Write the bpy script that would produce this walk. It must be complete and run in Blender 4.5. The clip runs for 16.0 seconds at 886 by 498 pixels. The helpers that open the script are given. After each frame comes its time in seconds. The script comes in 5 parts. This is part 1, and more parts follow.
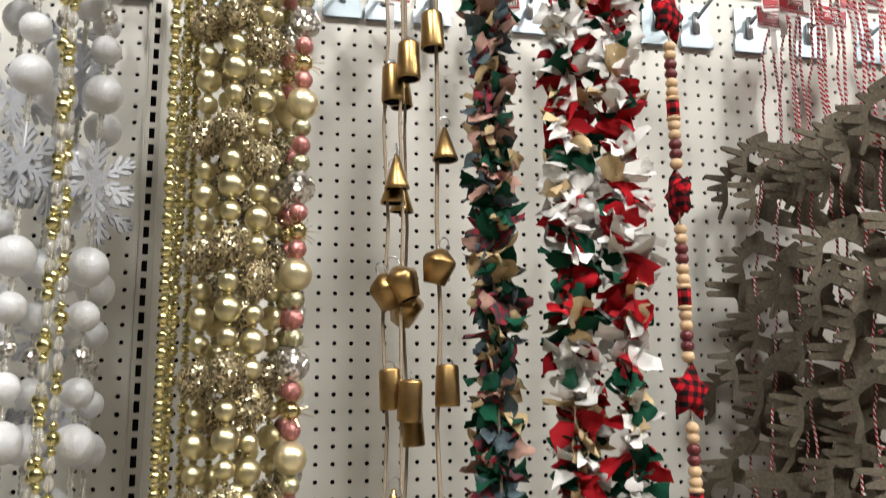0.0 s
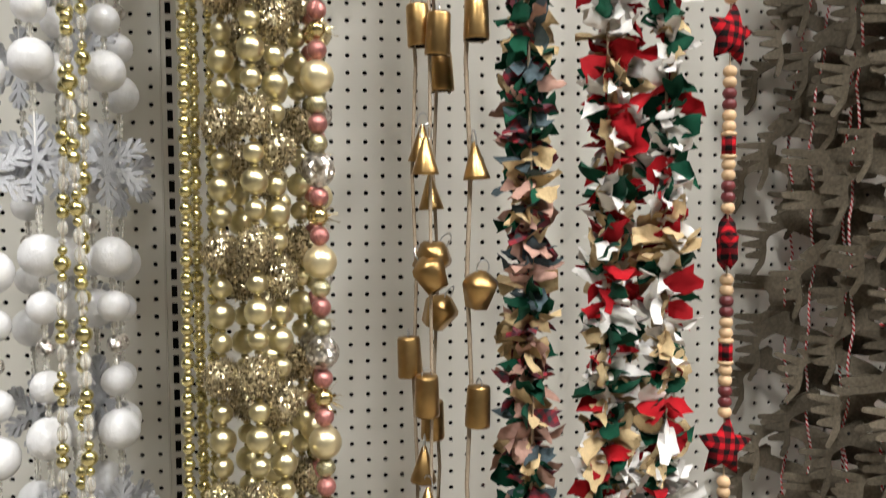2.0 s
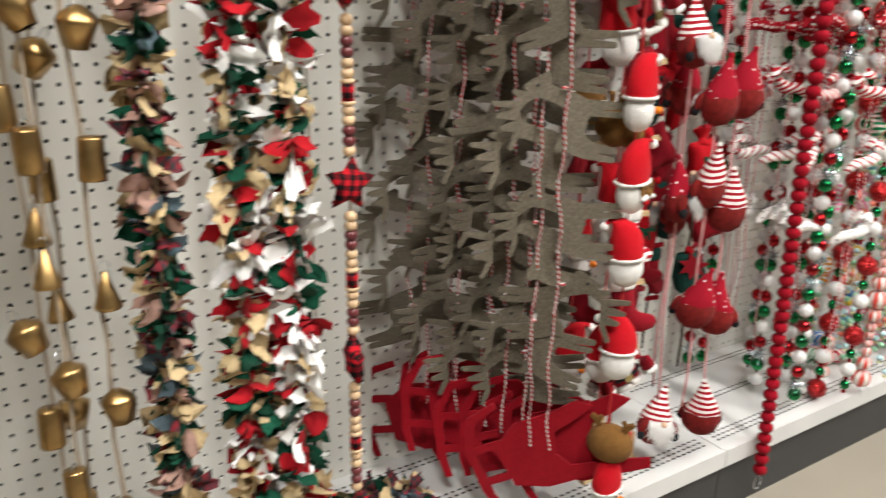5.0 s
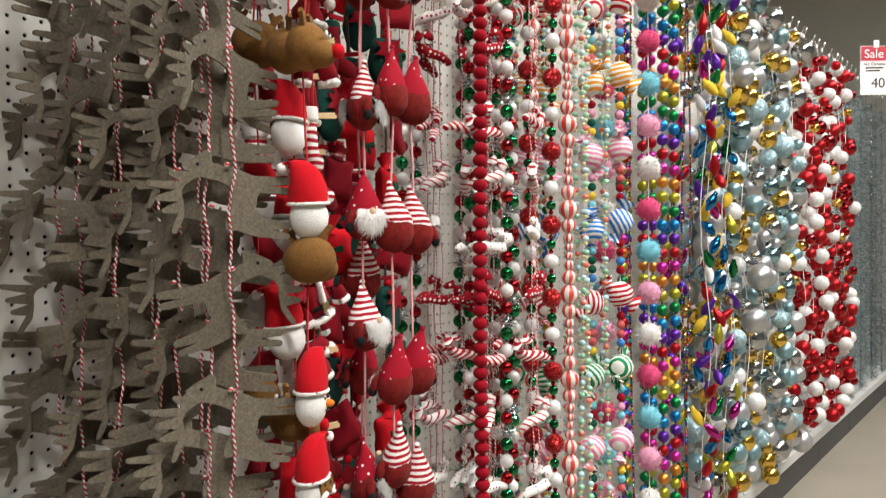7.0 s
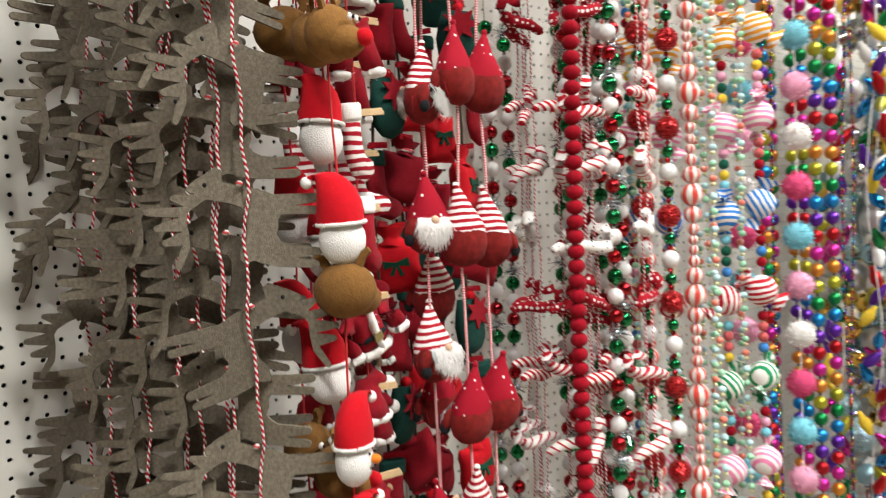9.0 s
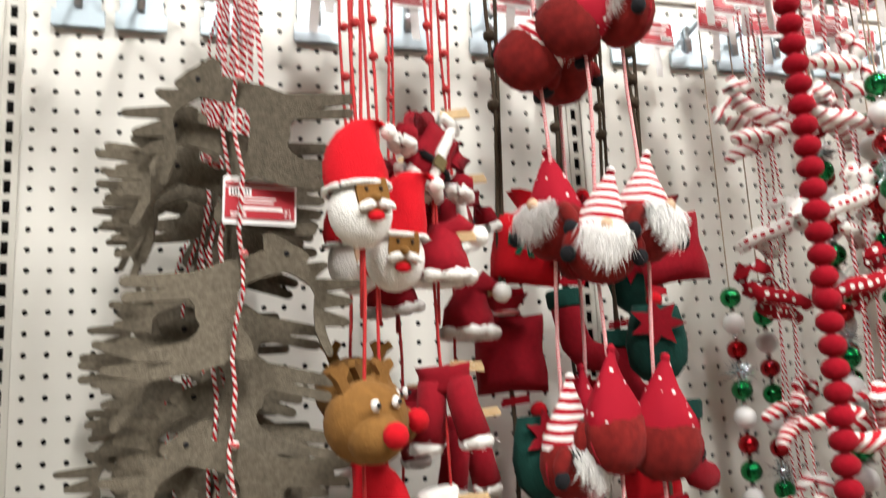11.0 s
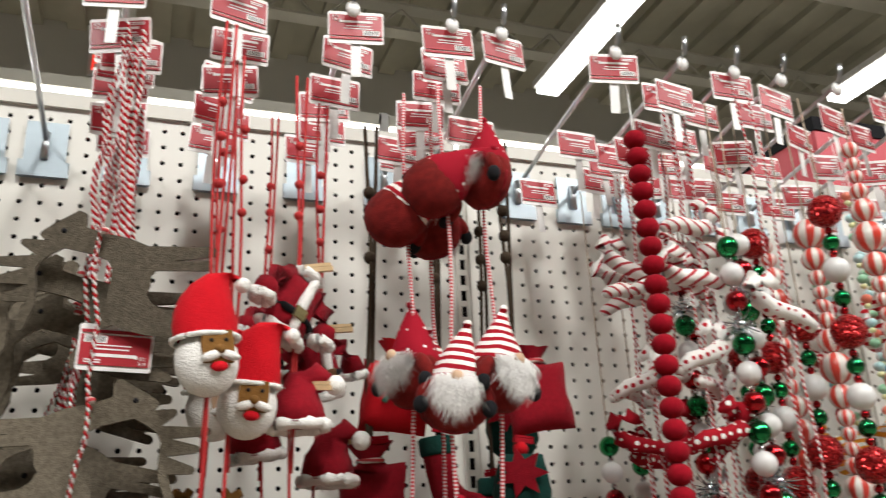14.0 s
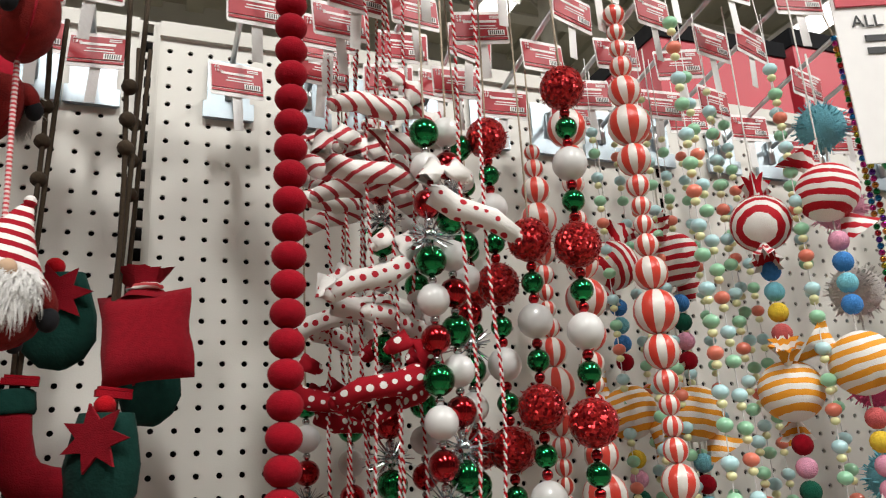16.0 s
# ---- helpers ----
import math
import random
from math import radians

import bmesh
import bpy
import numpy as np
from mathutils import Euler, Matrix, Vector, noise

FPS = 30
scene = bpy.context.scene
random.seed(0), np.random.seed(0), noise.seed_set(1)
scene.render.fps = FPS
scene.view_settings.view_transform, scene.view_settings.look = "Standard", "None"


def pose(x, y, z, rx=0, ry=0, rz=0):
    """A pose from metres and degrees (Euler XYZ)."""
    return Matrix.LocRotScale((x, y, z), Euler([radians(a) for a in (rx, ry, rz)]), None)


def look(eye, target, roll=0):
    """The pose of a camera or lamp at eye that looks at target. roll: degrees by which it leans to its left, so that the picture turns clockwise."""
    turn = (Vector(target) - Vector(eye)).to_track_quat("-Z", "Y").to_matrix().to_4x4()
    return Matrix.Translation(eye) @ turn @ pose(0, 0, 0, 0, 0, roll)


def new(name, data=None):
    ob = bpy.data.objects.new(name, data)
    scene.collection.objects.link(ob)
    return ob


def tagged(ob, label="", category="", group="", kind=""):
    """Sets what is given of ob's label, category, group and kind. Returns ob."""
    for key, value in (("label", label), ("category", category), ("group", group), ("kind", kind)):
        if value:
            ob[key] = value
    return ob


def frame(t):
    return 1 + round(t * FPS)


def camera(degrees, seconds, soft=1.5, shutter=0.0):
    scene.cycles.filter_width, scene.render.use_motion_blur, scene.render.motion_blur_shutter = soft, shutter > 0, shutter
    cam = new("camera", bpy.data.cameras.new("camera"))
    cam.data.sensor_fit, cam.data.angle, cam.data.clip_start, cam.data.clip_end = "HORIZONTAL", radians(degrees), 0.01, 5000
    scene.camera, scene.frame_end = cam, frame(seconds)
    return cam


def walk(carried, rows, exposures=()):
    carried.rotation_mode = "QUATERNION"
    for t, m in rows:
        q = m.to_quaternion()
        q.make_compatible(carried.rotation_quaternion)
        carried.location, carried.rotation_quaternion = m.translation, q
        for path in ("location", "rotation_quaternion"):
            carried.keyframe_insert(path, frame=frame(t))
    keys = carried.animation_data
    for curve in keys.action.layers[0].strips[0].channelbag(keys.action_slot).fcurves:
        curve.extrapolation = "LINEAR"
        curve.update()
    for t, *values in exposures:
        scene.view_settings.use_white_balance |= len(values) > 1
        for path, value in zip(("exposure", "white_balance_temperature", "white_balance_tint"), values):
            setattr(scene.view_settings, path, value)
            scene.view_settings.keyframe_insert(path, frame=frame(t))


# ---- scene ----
cam = camera(57.6, 16.0, soft=1.1, shutter=0.4)
PATH = [
    (0, (-0.579, -1.234, 1.31), (-0.164, 0.692, 1.657), -0.5),
    (0.5, (-0.565, -1.242, 1.277), (-0.172, 0.708, 1.494), -0.5),
    (1, (-0.573, -1.23, 1.246), (-0.187, 0.731, 1.302), -0.5),
    (1.5, (-0.566, -1.227, 1.175), (-0.218, 0.743, 1.160), -0.3),
    (2, (-0.56, -1.212, 1.116), (-0.245, 0.759, 0.997), -0.3),
    (2.5, (-0.557, -1.205, 1.095), (-0.247, 0.75, 0.807), 0.1),
    (3, (-0.556, -1.201, 1.077), (-0.224, 0.718, 0.621), 0.2),
    (3.5, (-0.556, -1.203, 1.063), (-0.135, 0.67, 0.501), 0.2),
    (4, (-0.562, -1.205, 1.053), (0.045, 0.593, 0.422), 0.3),
    (4.5, (-0.559, -1.215, 1.058), (0.28, 0.485, 0.422), 0.6),
    (5, (-0.526, -1.226, 1.06), (0.517, 0.364, 0.441), 0.8),
    (5.2, (-0.499, -1.225, 1.066), (0.64, 0.307, 0.469), 1.0),
    (7.3, (-0.437, -1.243, 1.141), (1.165, -0.045, 1.136), -0.8),
    (7.5, (-0.430, -1.244, 1.143), (1.168, -0.041, 1.134), -1.1),
    (8, (-0.396, -1.251, 1.141), (1.174, -0.013, 1.103), -2.0),
    (8.2, (-0.375, -1.250, 1.133), (1.171, 0.017, 1.081), -2.6),
    (10.3, (0.191, -1.047, 1.369), (0.942, 0.804, 1.274), -1.9),
    (10.5, (0.226, -1.041, 1.378), (0.902, 0.841, 1.406), -2.6),
    (11, (0.245, -1.057, 1.428), (0.788, 0.837, 1.771), -2.9),
    (11.5, (0.243, -1.072, 1.469), (0.684, 0.807, 1.992), -2.3),
    (12, (0.249, -1.073, 1.468), (0.645, 0.786, 2.091), -2.0),
    (12.5, (0.261, -1.084, 1.467), (0.65, 0.764, 2.123), -1.9),
    (13, (0.277, -1.096, 1.462), (0.692, 0.743, 2.13), -1.8),
    (13.5, (0.31, -1.112, 1.45), (0.806, 0.705, 2.122), -2.0),
    (14, (0.33, -1.129, 1.431), (0.961, 0.651, 2.089), -2.5),
    (14.5, (0.397, -1.146, 1.425), (1.198, 0.576, 2.053), -3.2),
    (15, (0.511, -1.07, 1.421), (1.425, 0.607, 2.015), -3.5),
    (15.5, (0.656, -0.986, 1.432), (1.504, 0.73, 2.012), -3.4),
    (16, (0.766, -0.974, 1.425), (1.468, 0.802, 2.022), -3.3),
]
walk(cam, [(t, look(eye, target, roll)) for t, eye, target, roll in PATH], exposures=[(0.0, -0.55), (1.0, -0.4), (3.0, -0.25), (4.0, -0.16), (5.2, -0.18), (7.5, -0.34), (10.3, 0.02), (11.0, -0.25), (12.0, -0.8), (14.0, -0.8), (16.0, -0.95)])

# ---- light ----
world = bpy.data.worlds.new("store_air")
world.use_nodes = True
world.node_tree.nodes["Background"].inputs[0].default_value = (1.0, 0.97, 0.93, 1)
world.node_tree.nodes["Background"].inputs[1].default_value = 0.05
scene.world = world


def area_lamp(place, target, sx, sy, watts, colour=(1.0, 0.985, 0.96)):
    data = bpy.data.lights.new("tube_light", "AREA")
    data.shape, data.size, data.size_y, data.energy, data.color = "RECTANGLE", sx, sy, watts, colour
    lamp = new("tube_light", data)
    lamp.matrix_world = look(place, target)
    return lamp


LAMP_W = 240
# Unseen row; the lamp at x 5.0 is added to brighten the far tinsel.
for lx in (-1.6, 0.6, 2.8, 5.0):
    area_lamp((lx, -2.55, 4.28), (lx, -2.1, 0), 0.3, 1.5, LAMP_W)
area_lamp((0.6, 2.4, 3.25), (0.6, 2.6, 0), 9.0, 0.12, 260)

# ---- materials ----
MATS = {}


def nodes_of(name):
    m = bpy.data.materials.new(name)
    m.use_nodes = True
    nt = m.node_tree
    return m, nt, nt.nodes["Principled BSDF"]


def link(nt, a, b):
    nt.links.new(a, b)


def math_node(nt, op, a, b=None):
    n = nt.nodes.new("ShaderNodeMath")
    n.operation = op
    for i, v in enumerate((a, b)):
        if v is None:
            continue
        if isinstance(v, (int, float)):
            n.inputs[i].default_value = v
        else:
            link(nt, v, n.inputs[i])
    return n.outputs[0]


def mix_colour(nt, fac, a, b):
    n = nt.nodes.new("ShaderNodeMix")
    n.data_type = "RGBA"
    for sock, v in ((n.inputs[0], fac), (n.inputs[6], a), (n.inputs[7], b)):
        if isinstance(v, tuple):
            sock.default_value = (*v, 1) if len(v) == 3 else v
        elif isinstance(v, (int, float)):
            sock.default_value = v
        else:
            link(nt, v, sock)
    return n.outputs[2]


def coords(nt):
    return nt.nodes.new("ShaderNodeTexCoord").outputs["Object"]


def noise_fac(nt, scale, detail=3):
    n = nt.nodes.new("ShaderNodeTexNoise")
    n.inputs["Scale"].default_value = scale
    n.inputs["Detail"].default_value = detail
    link(nt, coords(nt), n.inputs["Vector"])
    return n.outputs["Fac"]


def bump(nt, bsdf, height, strength, dist=0.002):
    n = nt.nodes.new("ShaderNodeBump")
    n.inputs["Strength"].default_value = strength
    n.inputs["Distance"].default_value = dist
    link(nt, height, n.inputs["Height"])
    link(nt, n.outputs[0], bsdf.inputs["Normal"])


def surface(name, colour, rough=0.5, metal=0.0, var=0.12, scale=40, relief=0.15, grain=300, each=0.1, coat=0.0, sheen=0.03):
    """A plain surface with stains at one scale, grain at another and a shade of its own for each piece."""
    m, nt, b = nodes_of(name)
    dark = tuple(c * (1 - 2 * var) for c in colour)
    col = mix_colour(nt, noise_fac(nt, scale), dark, tuple(min(1, c * (1 + var)) for c in colour))
    info = nt.nodes.new("ShaderNodeObjectInfo")
    hsv = nt.nodes.new("ShaderNodeHueSaturation")
    link(nt, math_node(nt, "MULTIPLY_ADD", info.outputs["Random"], 2 * each), hsv.inputs["Value"])
    hsv.inputs["Value"].links[0].from_node.inputs[2].default_value = 1 - each
    link(nt, col, hsv.inputs["Color"])
    link(nt, hsv.outputs[0], b.inputs["Base Color"])
    b.inputs["Roughness"].default_value = rough
    b.inputs["Metallic"].default_value = metal
    b.inputs["Coat Weight"].default_value = coat
    b.inputs["Sheen Weight"].default_value = sheen
    b.inputs["Specular IOR Level"].default_value = 0.15 if rough >= 0.8 else 0.5
    if relief:
        bump(nt, b, noise_fac(nt, grain, 2), relief)
    MATS[name] = m
    return m


def glitter(name, low, high, scale=420, metal=0.9):
    m, nt, b = nodes_of(name)
    v = nt.nodes.new("ShaderNodeTexVoronoi")
    v.inputs["Scale"].default_value = scale
    link(nt, coords(nt), v.inputs["Vector"])
    r = nt.nodes.new("ShaderNodeSeparateColor")
    link(nt, v.outputs["Color"], r.inputs[0])
    link(nt, mix_colour(nt, r.outputs[0], low, high), b.inputs["Base Color"])
    b.inputs["Metallic"].default_value = metal
    b.inputs["Roughness"].default_value = 0.28
    nm = nt.nodes.new("ShaderNodeVectorMath")
    nm.operation = "MULTIPLY_ADD"
    nm.inputs[1].default_value = (1.3, 1.3, 1.3)
    link(nt, v.outputs["Color"], nm.inputs[0])
    sub = nt.nodes.new("ShaderNodeVectorMath")
    sub.operation = "SUBTRACT"
    sub.inputs[1].default_value = (0.65, 0.65, 0.65)
    geo = nt.nodes.new("ShaderNodeNewGeometry")
    link(nt, geo.outputs["Normal"], sub.inputs[0])
    link(nt, sub.outputs[0], nm.inputs[2])
    nrm = nt.nodes.new("ShaderNodeVectorMath")
    nrm.operation = "NORMALIZE"
    link(nt, nm.outputs[0], nrm.inputs[0])
    link(nt, nrm.outputs[0], b.inputs["Normal"])
    MATS[name] = m
    return m


def striped(name, a, b_col, turns=6, pitch=0.0, rough=0.35, duty=0.5, coat=0.2):
    """Stripes round the z axis; pitch winds them up like twine."""
    m, nt, b = nodes_of(name)
    g = nt.nodes.new("ShaderNodeTexGradient")
    g.gradient_type = "RADIAL"
    link(nt, coords(nt), g.inputs["Vector"])
    sep = nt.nodes.new("ShaderNodeSeparateXYZ")
    link(nt, coords(nt), sep.inputs[0])
    s = math_node(nt, "ADD", math_node(nt, "MULTIPLY", g.outputs["Fac"], turns), math_node(nt, "MULTIPLY", sep.outputs[2], pitch))
    on = math_node(nt, "GREATER_THAN", math_node(nt, "FRACT", s), duty)
    col = mix_colour(nt, on, a, b_col)
    link(nt, mix_colour(nt, math_node(nt, "MULTIPLY", noise_fac(nt, 90), 0.25), col, (0.25, 0.2, 0.18)), b.inputs["Base Color"])
    b.inputs["Roughness"].default_value = rough
    b.inputs["Coat Weight"].default_value = coat
    bump(nt, b, noise_fac(nt, 700, 2), 0.15)
    MATS[name] = m
    return m


def checked(name, a, b_col, mid, freq):
    m, nt, b = nodes_of(name)
    sep = nt.nodes.new("ShaderNodeSeparateXYZ")
    link(nt, coords(nt), sep.inputs[0])
    u = math_node(nt, "GREATER_THAN", math_node(nt, "FRACT", math_node(nt, "MULTIPLY", sep.outputs[0], freq)), 0.5)
    w = math_node(nt, "GREATER_THAN", math_node(nt, "FRACT", math_node(nt, "MULTIPLY", sep.outputs[2], freq)), 0.5)
    c1 = mix_colour(nt, math_node(nt, "MAXIMUM", u, w), a, mid)
    link(nt, mix_colour(nt, math_node(nt, "MULTIPLY", u, w), c1, b_col), b.inputs["Base Color"])
    b.inputs["Roughness"].default_value = 0.9
    b.inputs["Specular IOR Level"].default_value = 0.15
    bump(nt, b, noise_fac(nt, 900, 2), 0.5)
    MATS[name] = m
    return m


def dotted(name, ground_col, dot_col, scale=75, size=0.3, rough=0.85):
    m, nt, b = nodes_of(name)
    v = nt.nodes.new("ShaderNodeTexVoronoi")
    v.inputs["Scale"].default_value = scale
    v.inputs["Randomness"].default_value = 0.35
    link(nt, coords(nt), v.inputs["Vector"])
    on = math_node(nt, "LESS_THAN", v.outputs["Distance"], size)
    link(nt, mix_colour(nt, on, ground_col, dot_col), b.inputs["Base Color"])
    b.inputs["Roughness"].default_value = rough
    b.inputs["Specular IOR Level"].default_value = 0.15
    bump(nt, b, noise_fac(nt, 800, 2), 0.4)
    MATS[name] = m
    return m


def banded(name, a, b_col, freq, tilt=0.6, rough=0.85, duty=0.5):
    m, nt, b = nodes_of(name)
    sep = nt.nodes.new("ShaderNodeSeparateXYZ")
    link(nt, coords(nt), sep.inputs[0])
    s = math_node(nt, "ADD", math_node(nt, "MULTIPLY", sep.outputs[2], freq), math_node(nt, "MULTIPLY", sep.outputs[0], freq * tilt))
    s = math_node(nt, "ADD", s, math_node(nt, "MULTIPLY", noise_fac(nt, 30), 0.5))
    on = math_node(nt, "GREATER_THAN", math_node(nt, "FRACT", s), duty)
    link(nt, mix_colour(nt, on, a, b_col), b.inputs["Base Color"])
    b.inputs["Roughness"].default_value = rough
    b.inputs["Specular IOR Level"].default_value = 0.15
    bump(nt, b, noise_fac(nt, 700, 2), 0.4)
    MATS[name] = m
    return m


def glowing(name, colour, strength):
    m, nt, b = nodes_of(name)
    b.inputs["Emission Color"].default_value = (*colour, 1)
    b.inputs["Emission Strength"].default_value = strength
    b.inputs["Base Color"].default_value = (*colour, 1)
    MATS[name] = m
    return m


def glassy(name, colour, rough=0.08):
    m, nt, b = nodes_of(name)
    b.inputs["Base Color"].default_value = (*colour, 1)
    b.inputs["Roughness"].default_value = rough
    b.inputs["Transmission Weight"].default_value = 0.75
    bump(nt, b, noise_fac(nt, 200, 2), 0.2)
    MATS[name] = m
    return m


RED, WHITE, GREEN = (0.55, 0.012, 0.02), (0.8, 0.78, 0.75), (0.01, 0.16, 0.06)
surface("board", (0.69, 0.675, 0.615), 0.45, var=0.05, scale=3, relief=0.08, grain=500, each=0)
# near-black, so the shade behind the peg holes is in the colour
surface("hollow_shade", (0.02, 0.019, 0.018), 0.9, each=0)
surface("upright", (0.6, 0.58, 0.52), 0.4, var=0.04, scale=6, relief=0.05, each=0)
surface("deck", (0.62, 0.61, 0.59), 0.4, var=0.06, scale=8, relief=0.05, each=0.02)
surface("kick", (0.02, 0.02, 0.021), 0.45, var=0.2, scale=12, each=0)
surface("floor", (0.3, 0.265, 0.21), 0.35, var=0.1, scale=2.5, relief=0.04, grain=60, each=0)
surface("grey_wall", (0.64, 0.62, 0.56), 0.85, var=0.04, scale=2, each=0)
# darkened copy of the wall grey, to cut light bounced from unseen walls
surface("dim_bounce_wall", (0.16, 0.155, 0.15), 0.85, var=0.1, scale=2, each=0)
surface("ceiling", (0.52, 0.5, 0.4), 0.8, var=0.1, scale=4, each=0)
surface("beam", (0.6, 0.58, 0.5), 0.6, var=0.05, scale=4, each=0)
surface("steel", (0.62, 0.63, 0.64), 0.28, 1.0, var=0.1, scale=25, relief=0.05, each=0.06)
surface("zinc_plate", (0.42, 0.49, 0.53), 0.36, 0.85, var=0.1, scale=30, relief=0.05, each=0.08)
surface("clear_plastic", (0.78, 0.77, 0.75), 0.35, var=0.03, each=0.05)
surface("card_red", (0.38, 0.018, 0.028), 0.4, var=0.06, scale=60, relief=0, each=0.08)
surface("card_white", (0.82, 0.8, 0.78), 0.45, var=0.03, relief=0, each=0.03)
surface("ink_black", (0.03, 0.03, 0.03), 0.6, relief=0)
surface("gold_streak", (0.62, 0.57, 0.36), 0.26, 0.9, var=0.3, scale=260, relief=0.7, grain=420)
surface("gold_bead", (0.74, 0.66, 0.4), 0.34, 1.0, var=0.12, scale=150, relief=0.12, grain=260)
surface("gold_pale", (0.85, 0.74, 0.47), 0.33, 0.85, var=0.08, scale=90, relief=0.05)
surface("gold_small", (0.76, 0.68, 0.34), 0.18, 1.0, var=0.15, scale=200, relief=0)
surface("gold_dark", (0.5, 0.42, 0.2), 0.3, 1.0, var=0.2, scale=200, relief=0.2)
glitter("gold_glitter", (0.1, 0.07, 0.025), (0.95, 0.84, 0.58), 420)
surface("felt_sleigh", (0.3, 0.004, 0.012), 0.95, var=0.1, scale=200, relief=0.5, grain=800, each=0.2)
glitter("red_glitter", (0.12, 0.0, 0.004), (0.7, 0.03, 0.03), 420, 0.7)
glitter("silver_facets", (0.3, 0.26, 0.22), (1.0, 0.96, 0.9), 260)
glitter("blue_glitter", (0.25, 0.4, 0.45), (0.55, 0.75, 0.8), 420, 0.6)
surface("pink_bead", (0.55, 0.23, 0.21), 0.28, 0.7, var=0.28, scale=260, relief=0.7, grain=420)
surface("white_bead", (0.7, 0.7, 0.71), 0.32, var=0.07, scale=120, relief=0.35, grain=330, coat=0.3)
surface("white_plain", (0.68, 0.67, 0.65), 0.3, var=0.03, relief=0.03, coat=0.4)
surface("flake", (0.5, 0.51, 0.54), 0.45, 0.3, var=0.12, scale=200, relief=0.5, grain=600)
glassy("clear_bead", (0.95, 0.93, 0.86))
surface("bell_brass", (0.47, 0.3, 0.12), 0.33, 1.0, var=0.28, scale=45, relief=0.1, grain=120)
surface("twine", (0.42, 0.34, 0.25), 0.9, var=0.2, scale=300, relief=0.5, grain=900)
surface("rope_brown", (0.05, 0.035, 0.022), 0.9, var=0.2, scale=300, relief=0.4)
surface("rag_red", (0.38, 0.008, 0.014), 0.9, var=0.15, scale=60, relief=0.4, grain=900, each=0.3, sheen=0.03)
surface("rag_green", (0.006, 0.06, 0.032), 0.9, var=0.15, scale=60, relief=0.4, grain=900, each=0.3, sheen=0.03)
surface("rag_white", (0.82, 0.8, 0.77), 0.9, var=0.08, scale=60, relief=0.4, grain=900, each=0.12)
surface("rag_burlap", (0.6, 0.45, 0.25), 0.95, var=0.15, scale=250, relief=0.7, grain=700, each=0.15)
surface("rag_blush", (0.5, 0.3, 0.24), 0.95, var=0.2, scale=120, relief=0.4, grain=700, each=0.15)
checked("rag_plaid", (0.26, 0.03, 0.04), (0.03, 0.05, 0.05), (0.12, 0.035, 0.045), 90)
surface("rag_slate", (0.1, 0.14, 0.16), 0.95, var=0.3, scale=150, relief=0.4, each=0.3)
checked("buffalo", (0.5, 0.01, 0.018), (0.008, 0.006, 0.006), (0.14, 0.006, 0.01), 75)
surface("wood_bead", (0.62, 0.42, 0.24), 0.5, var=0.12, scale=120, relief=0.1, each=0.12)
surface("wood_maroon", (0.13, 0.02, 0.022), 0.4, var=0.15, scale=120, relief=0.1)
surface("wood_pin", (0.6, 0.42, 0.22), 0.6, var=0.15, scale=90)
surface("felt_taupe", (0.152, 0.128, 0.094), 0.97, var=0.35, scale=260, relief=0.6, grain=800, each=0.25, sheen=0.03)
surface("felt_red", (0.5, 0.006, 0.013), 0.95, var=0.1, scale=200, relief=0.5, grain=800, each=0.1, sheen=0.03)
surface("felt_crimson", (0.25, 0.006, 0.014), 0.95, var=0.15, scale=200, relief=0.5, grain=800, each=0.1, sheen=0.03)
surface("felt_rust", (0.19, 0.013, 0.011), 0.95, var=0.35, scale=90, relief=0.5, grain=700, each=0.1, sheen=0.03)
surface("felt_brown", (0.2, 0.095, 0.025), 0.95, var=0.2, scale=120, relief=0.4, sheen=0.03)
surface("felt_green", (0.008, 0.045, 0.035), 0.95, var=0.2, scale=100, relief=0.4, sheen=0.03)
surface("felt_white", (0.76, 0.74, 0.7), 0.95, var=0.06, scale=200, relief=0.8, grain=500)
surface("felt_black", (0.012, 0.012, 0.014), 0.9)
surface("felt_orange", (0.75, 0.2, 0.02), 0.8)
surface("fur_white", (0.78, 0.76, 0.73), 0.9, var=0.1, scale=300, relief=0.4)
surface("skin_felt", (0.62, 0.42, 0.28), 0.9)
surface("red_cord", (0.48, 0.012, 0.012), 0.7, var=0.2, scale=400, relief=0.4, grain=900)
striped("candy_twine", (0.55, 0.02, 0.03), (0.78, 0.72, 0.68), 1, 150, 0.8, coat=0)
striped("gingham_ribbon", (0.6, 0.04, 0.06), (0.75, 0.6, 0.58), 0, 260, 0.85, coat=0)
striped("peppermint", (0.68, 0.035, 0.015), (0.8, 0.76, 0.7), 6, 0, 0.3)
dotted("red_dots", (0.3, 0.006, 0.014), (0.78, 0.74, 0.7))
dotted("hat_dots", (0.3, 0.006, 0.018), (0.78, 0.74, 0.7), 70, 0.17)
dotted("white_dots", (0.78, 0.75, 0.71), (0.4, 0.02, 0.03))
dotted("black_dots", (0.78, 0.75, 0.71), (0.03, 0.03, 0.03), 90, 0.22)
banded("cane_stripe", (0.78, 0.75, 0.71), (0.42, 0.04, 0.05), 52, 0.8, duty=0.7)
banded("cane_red", (0.45, 0.015, 0.025), (0.78, 0.74, 0.7), 60, 0.8)
banded("hat_stripe", (0.32, 0.008, 0.018), (0.78, 0.74, 0.7), 85, 0.05)
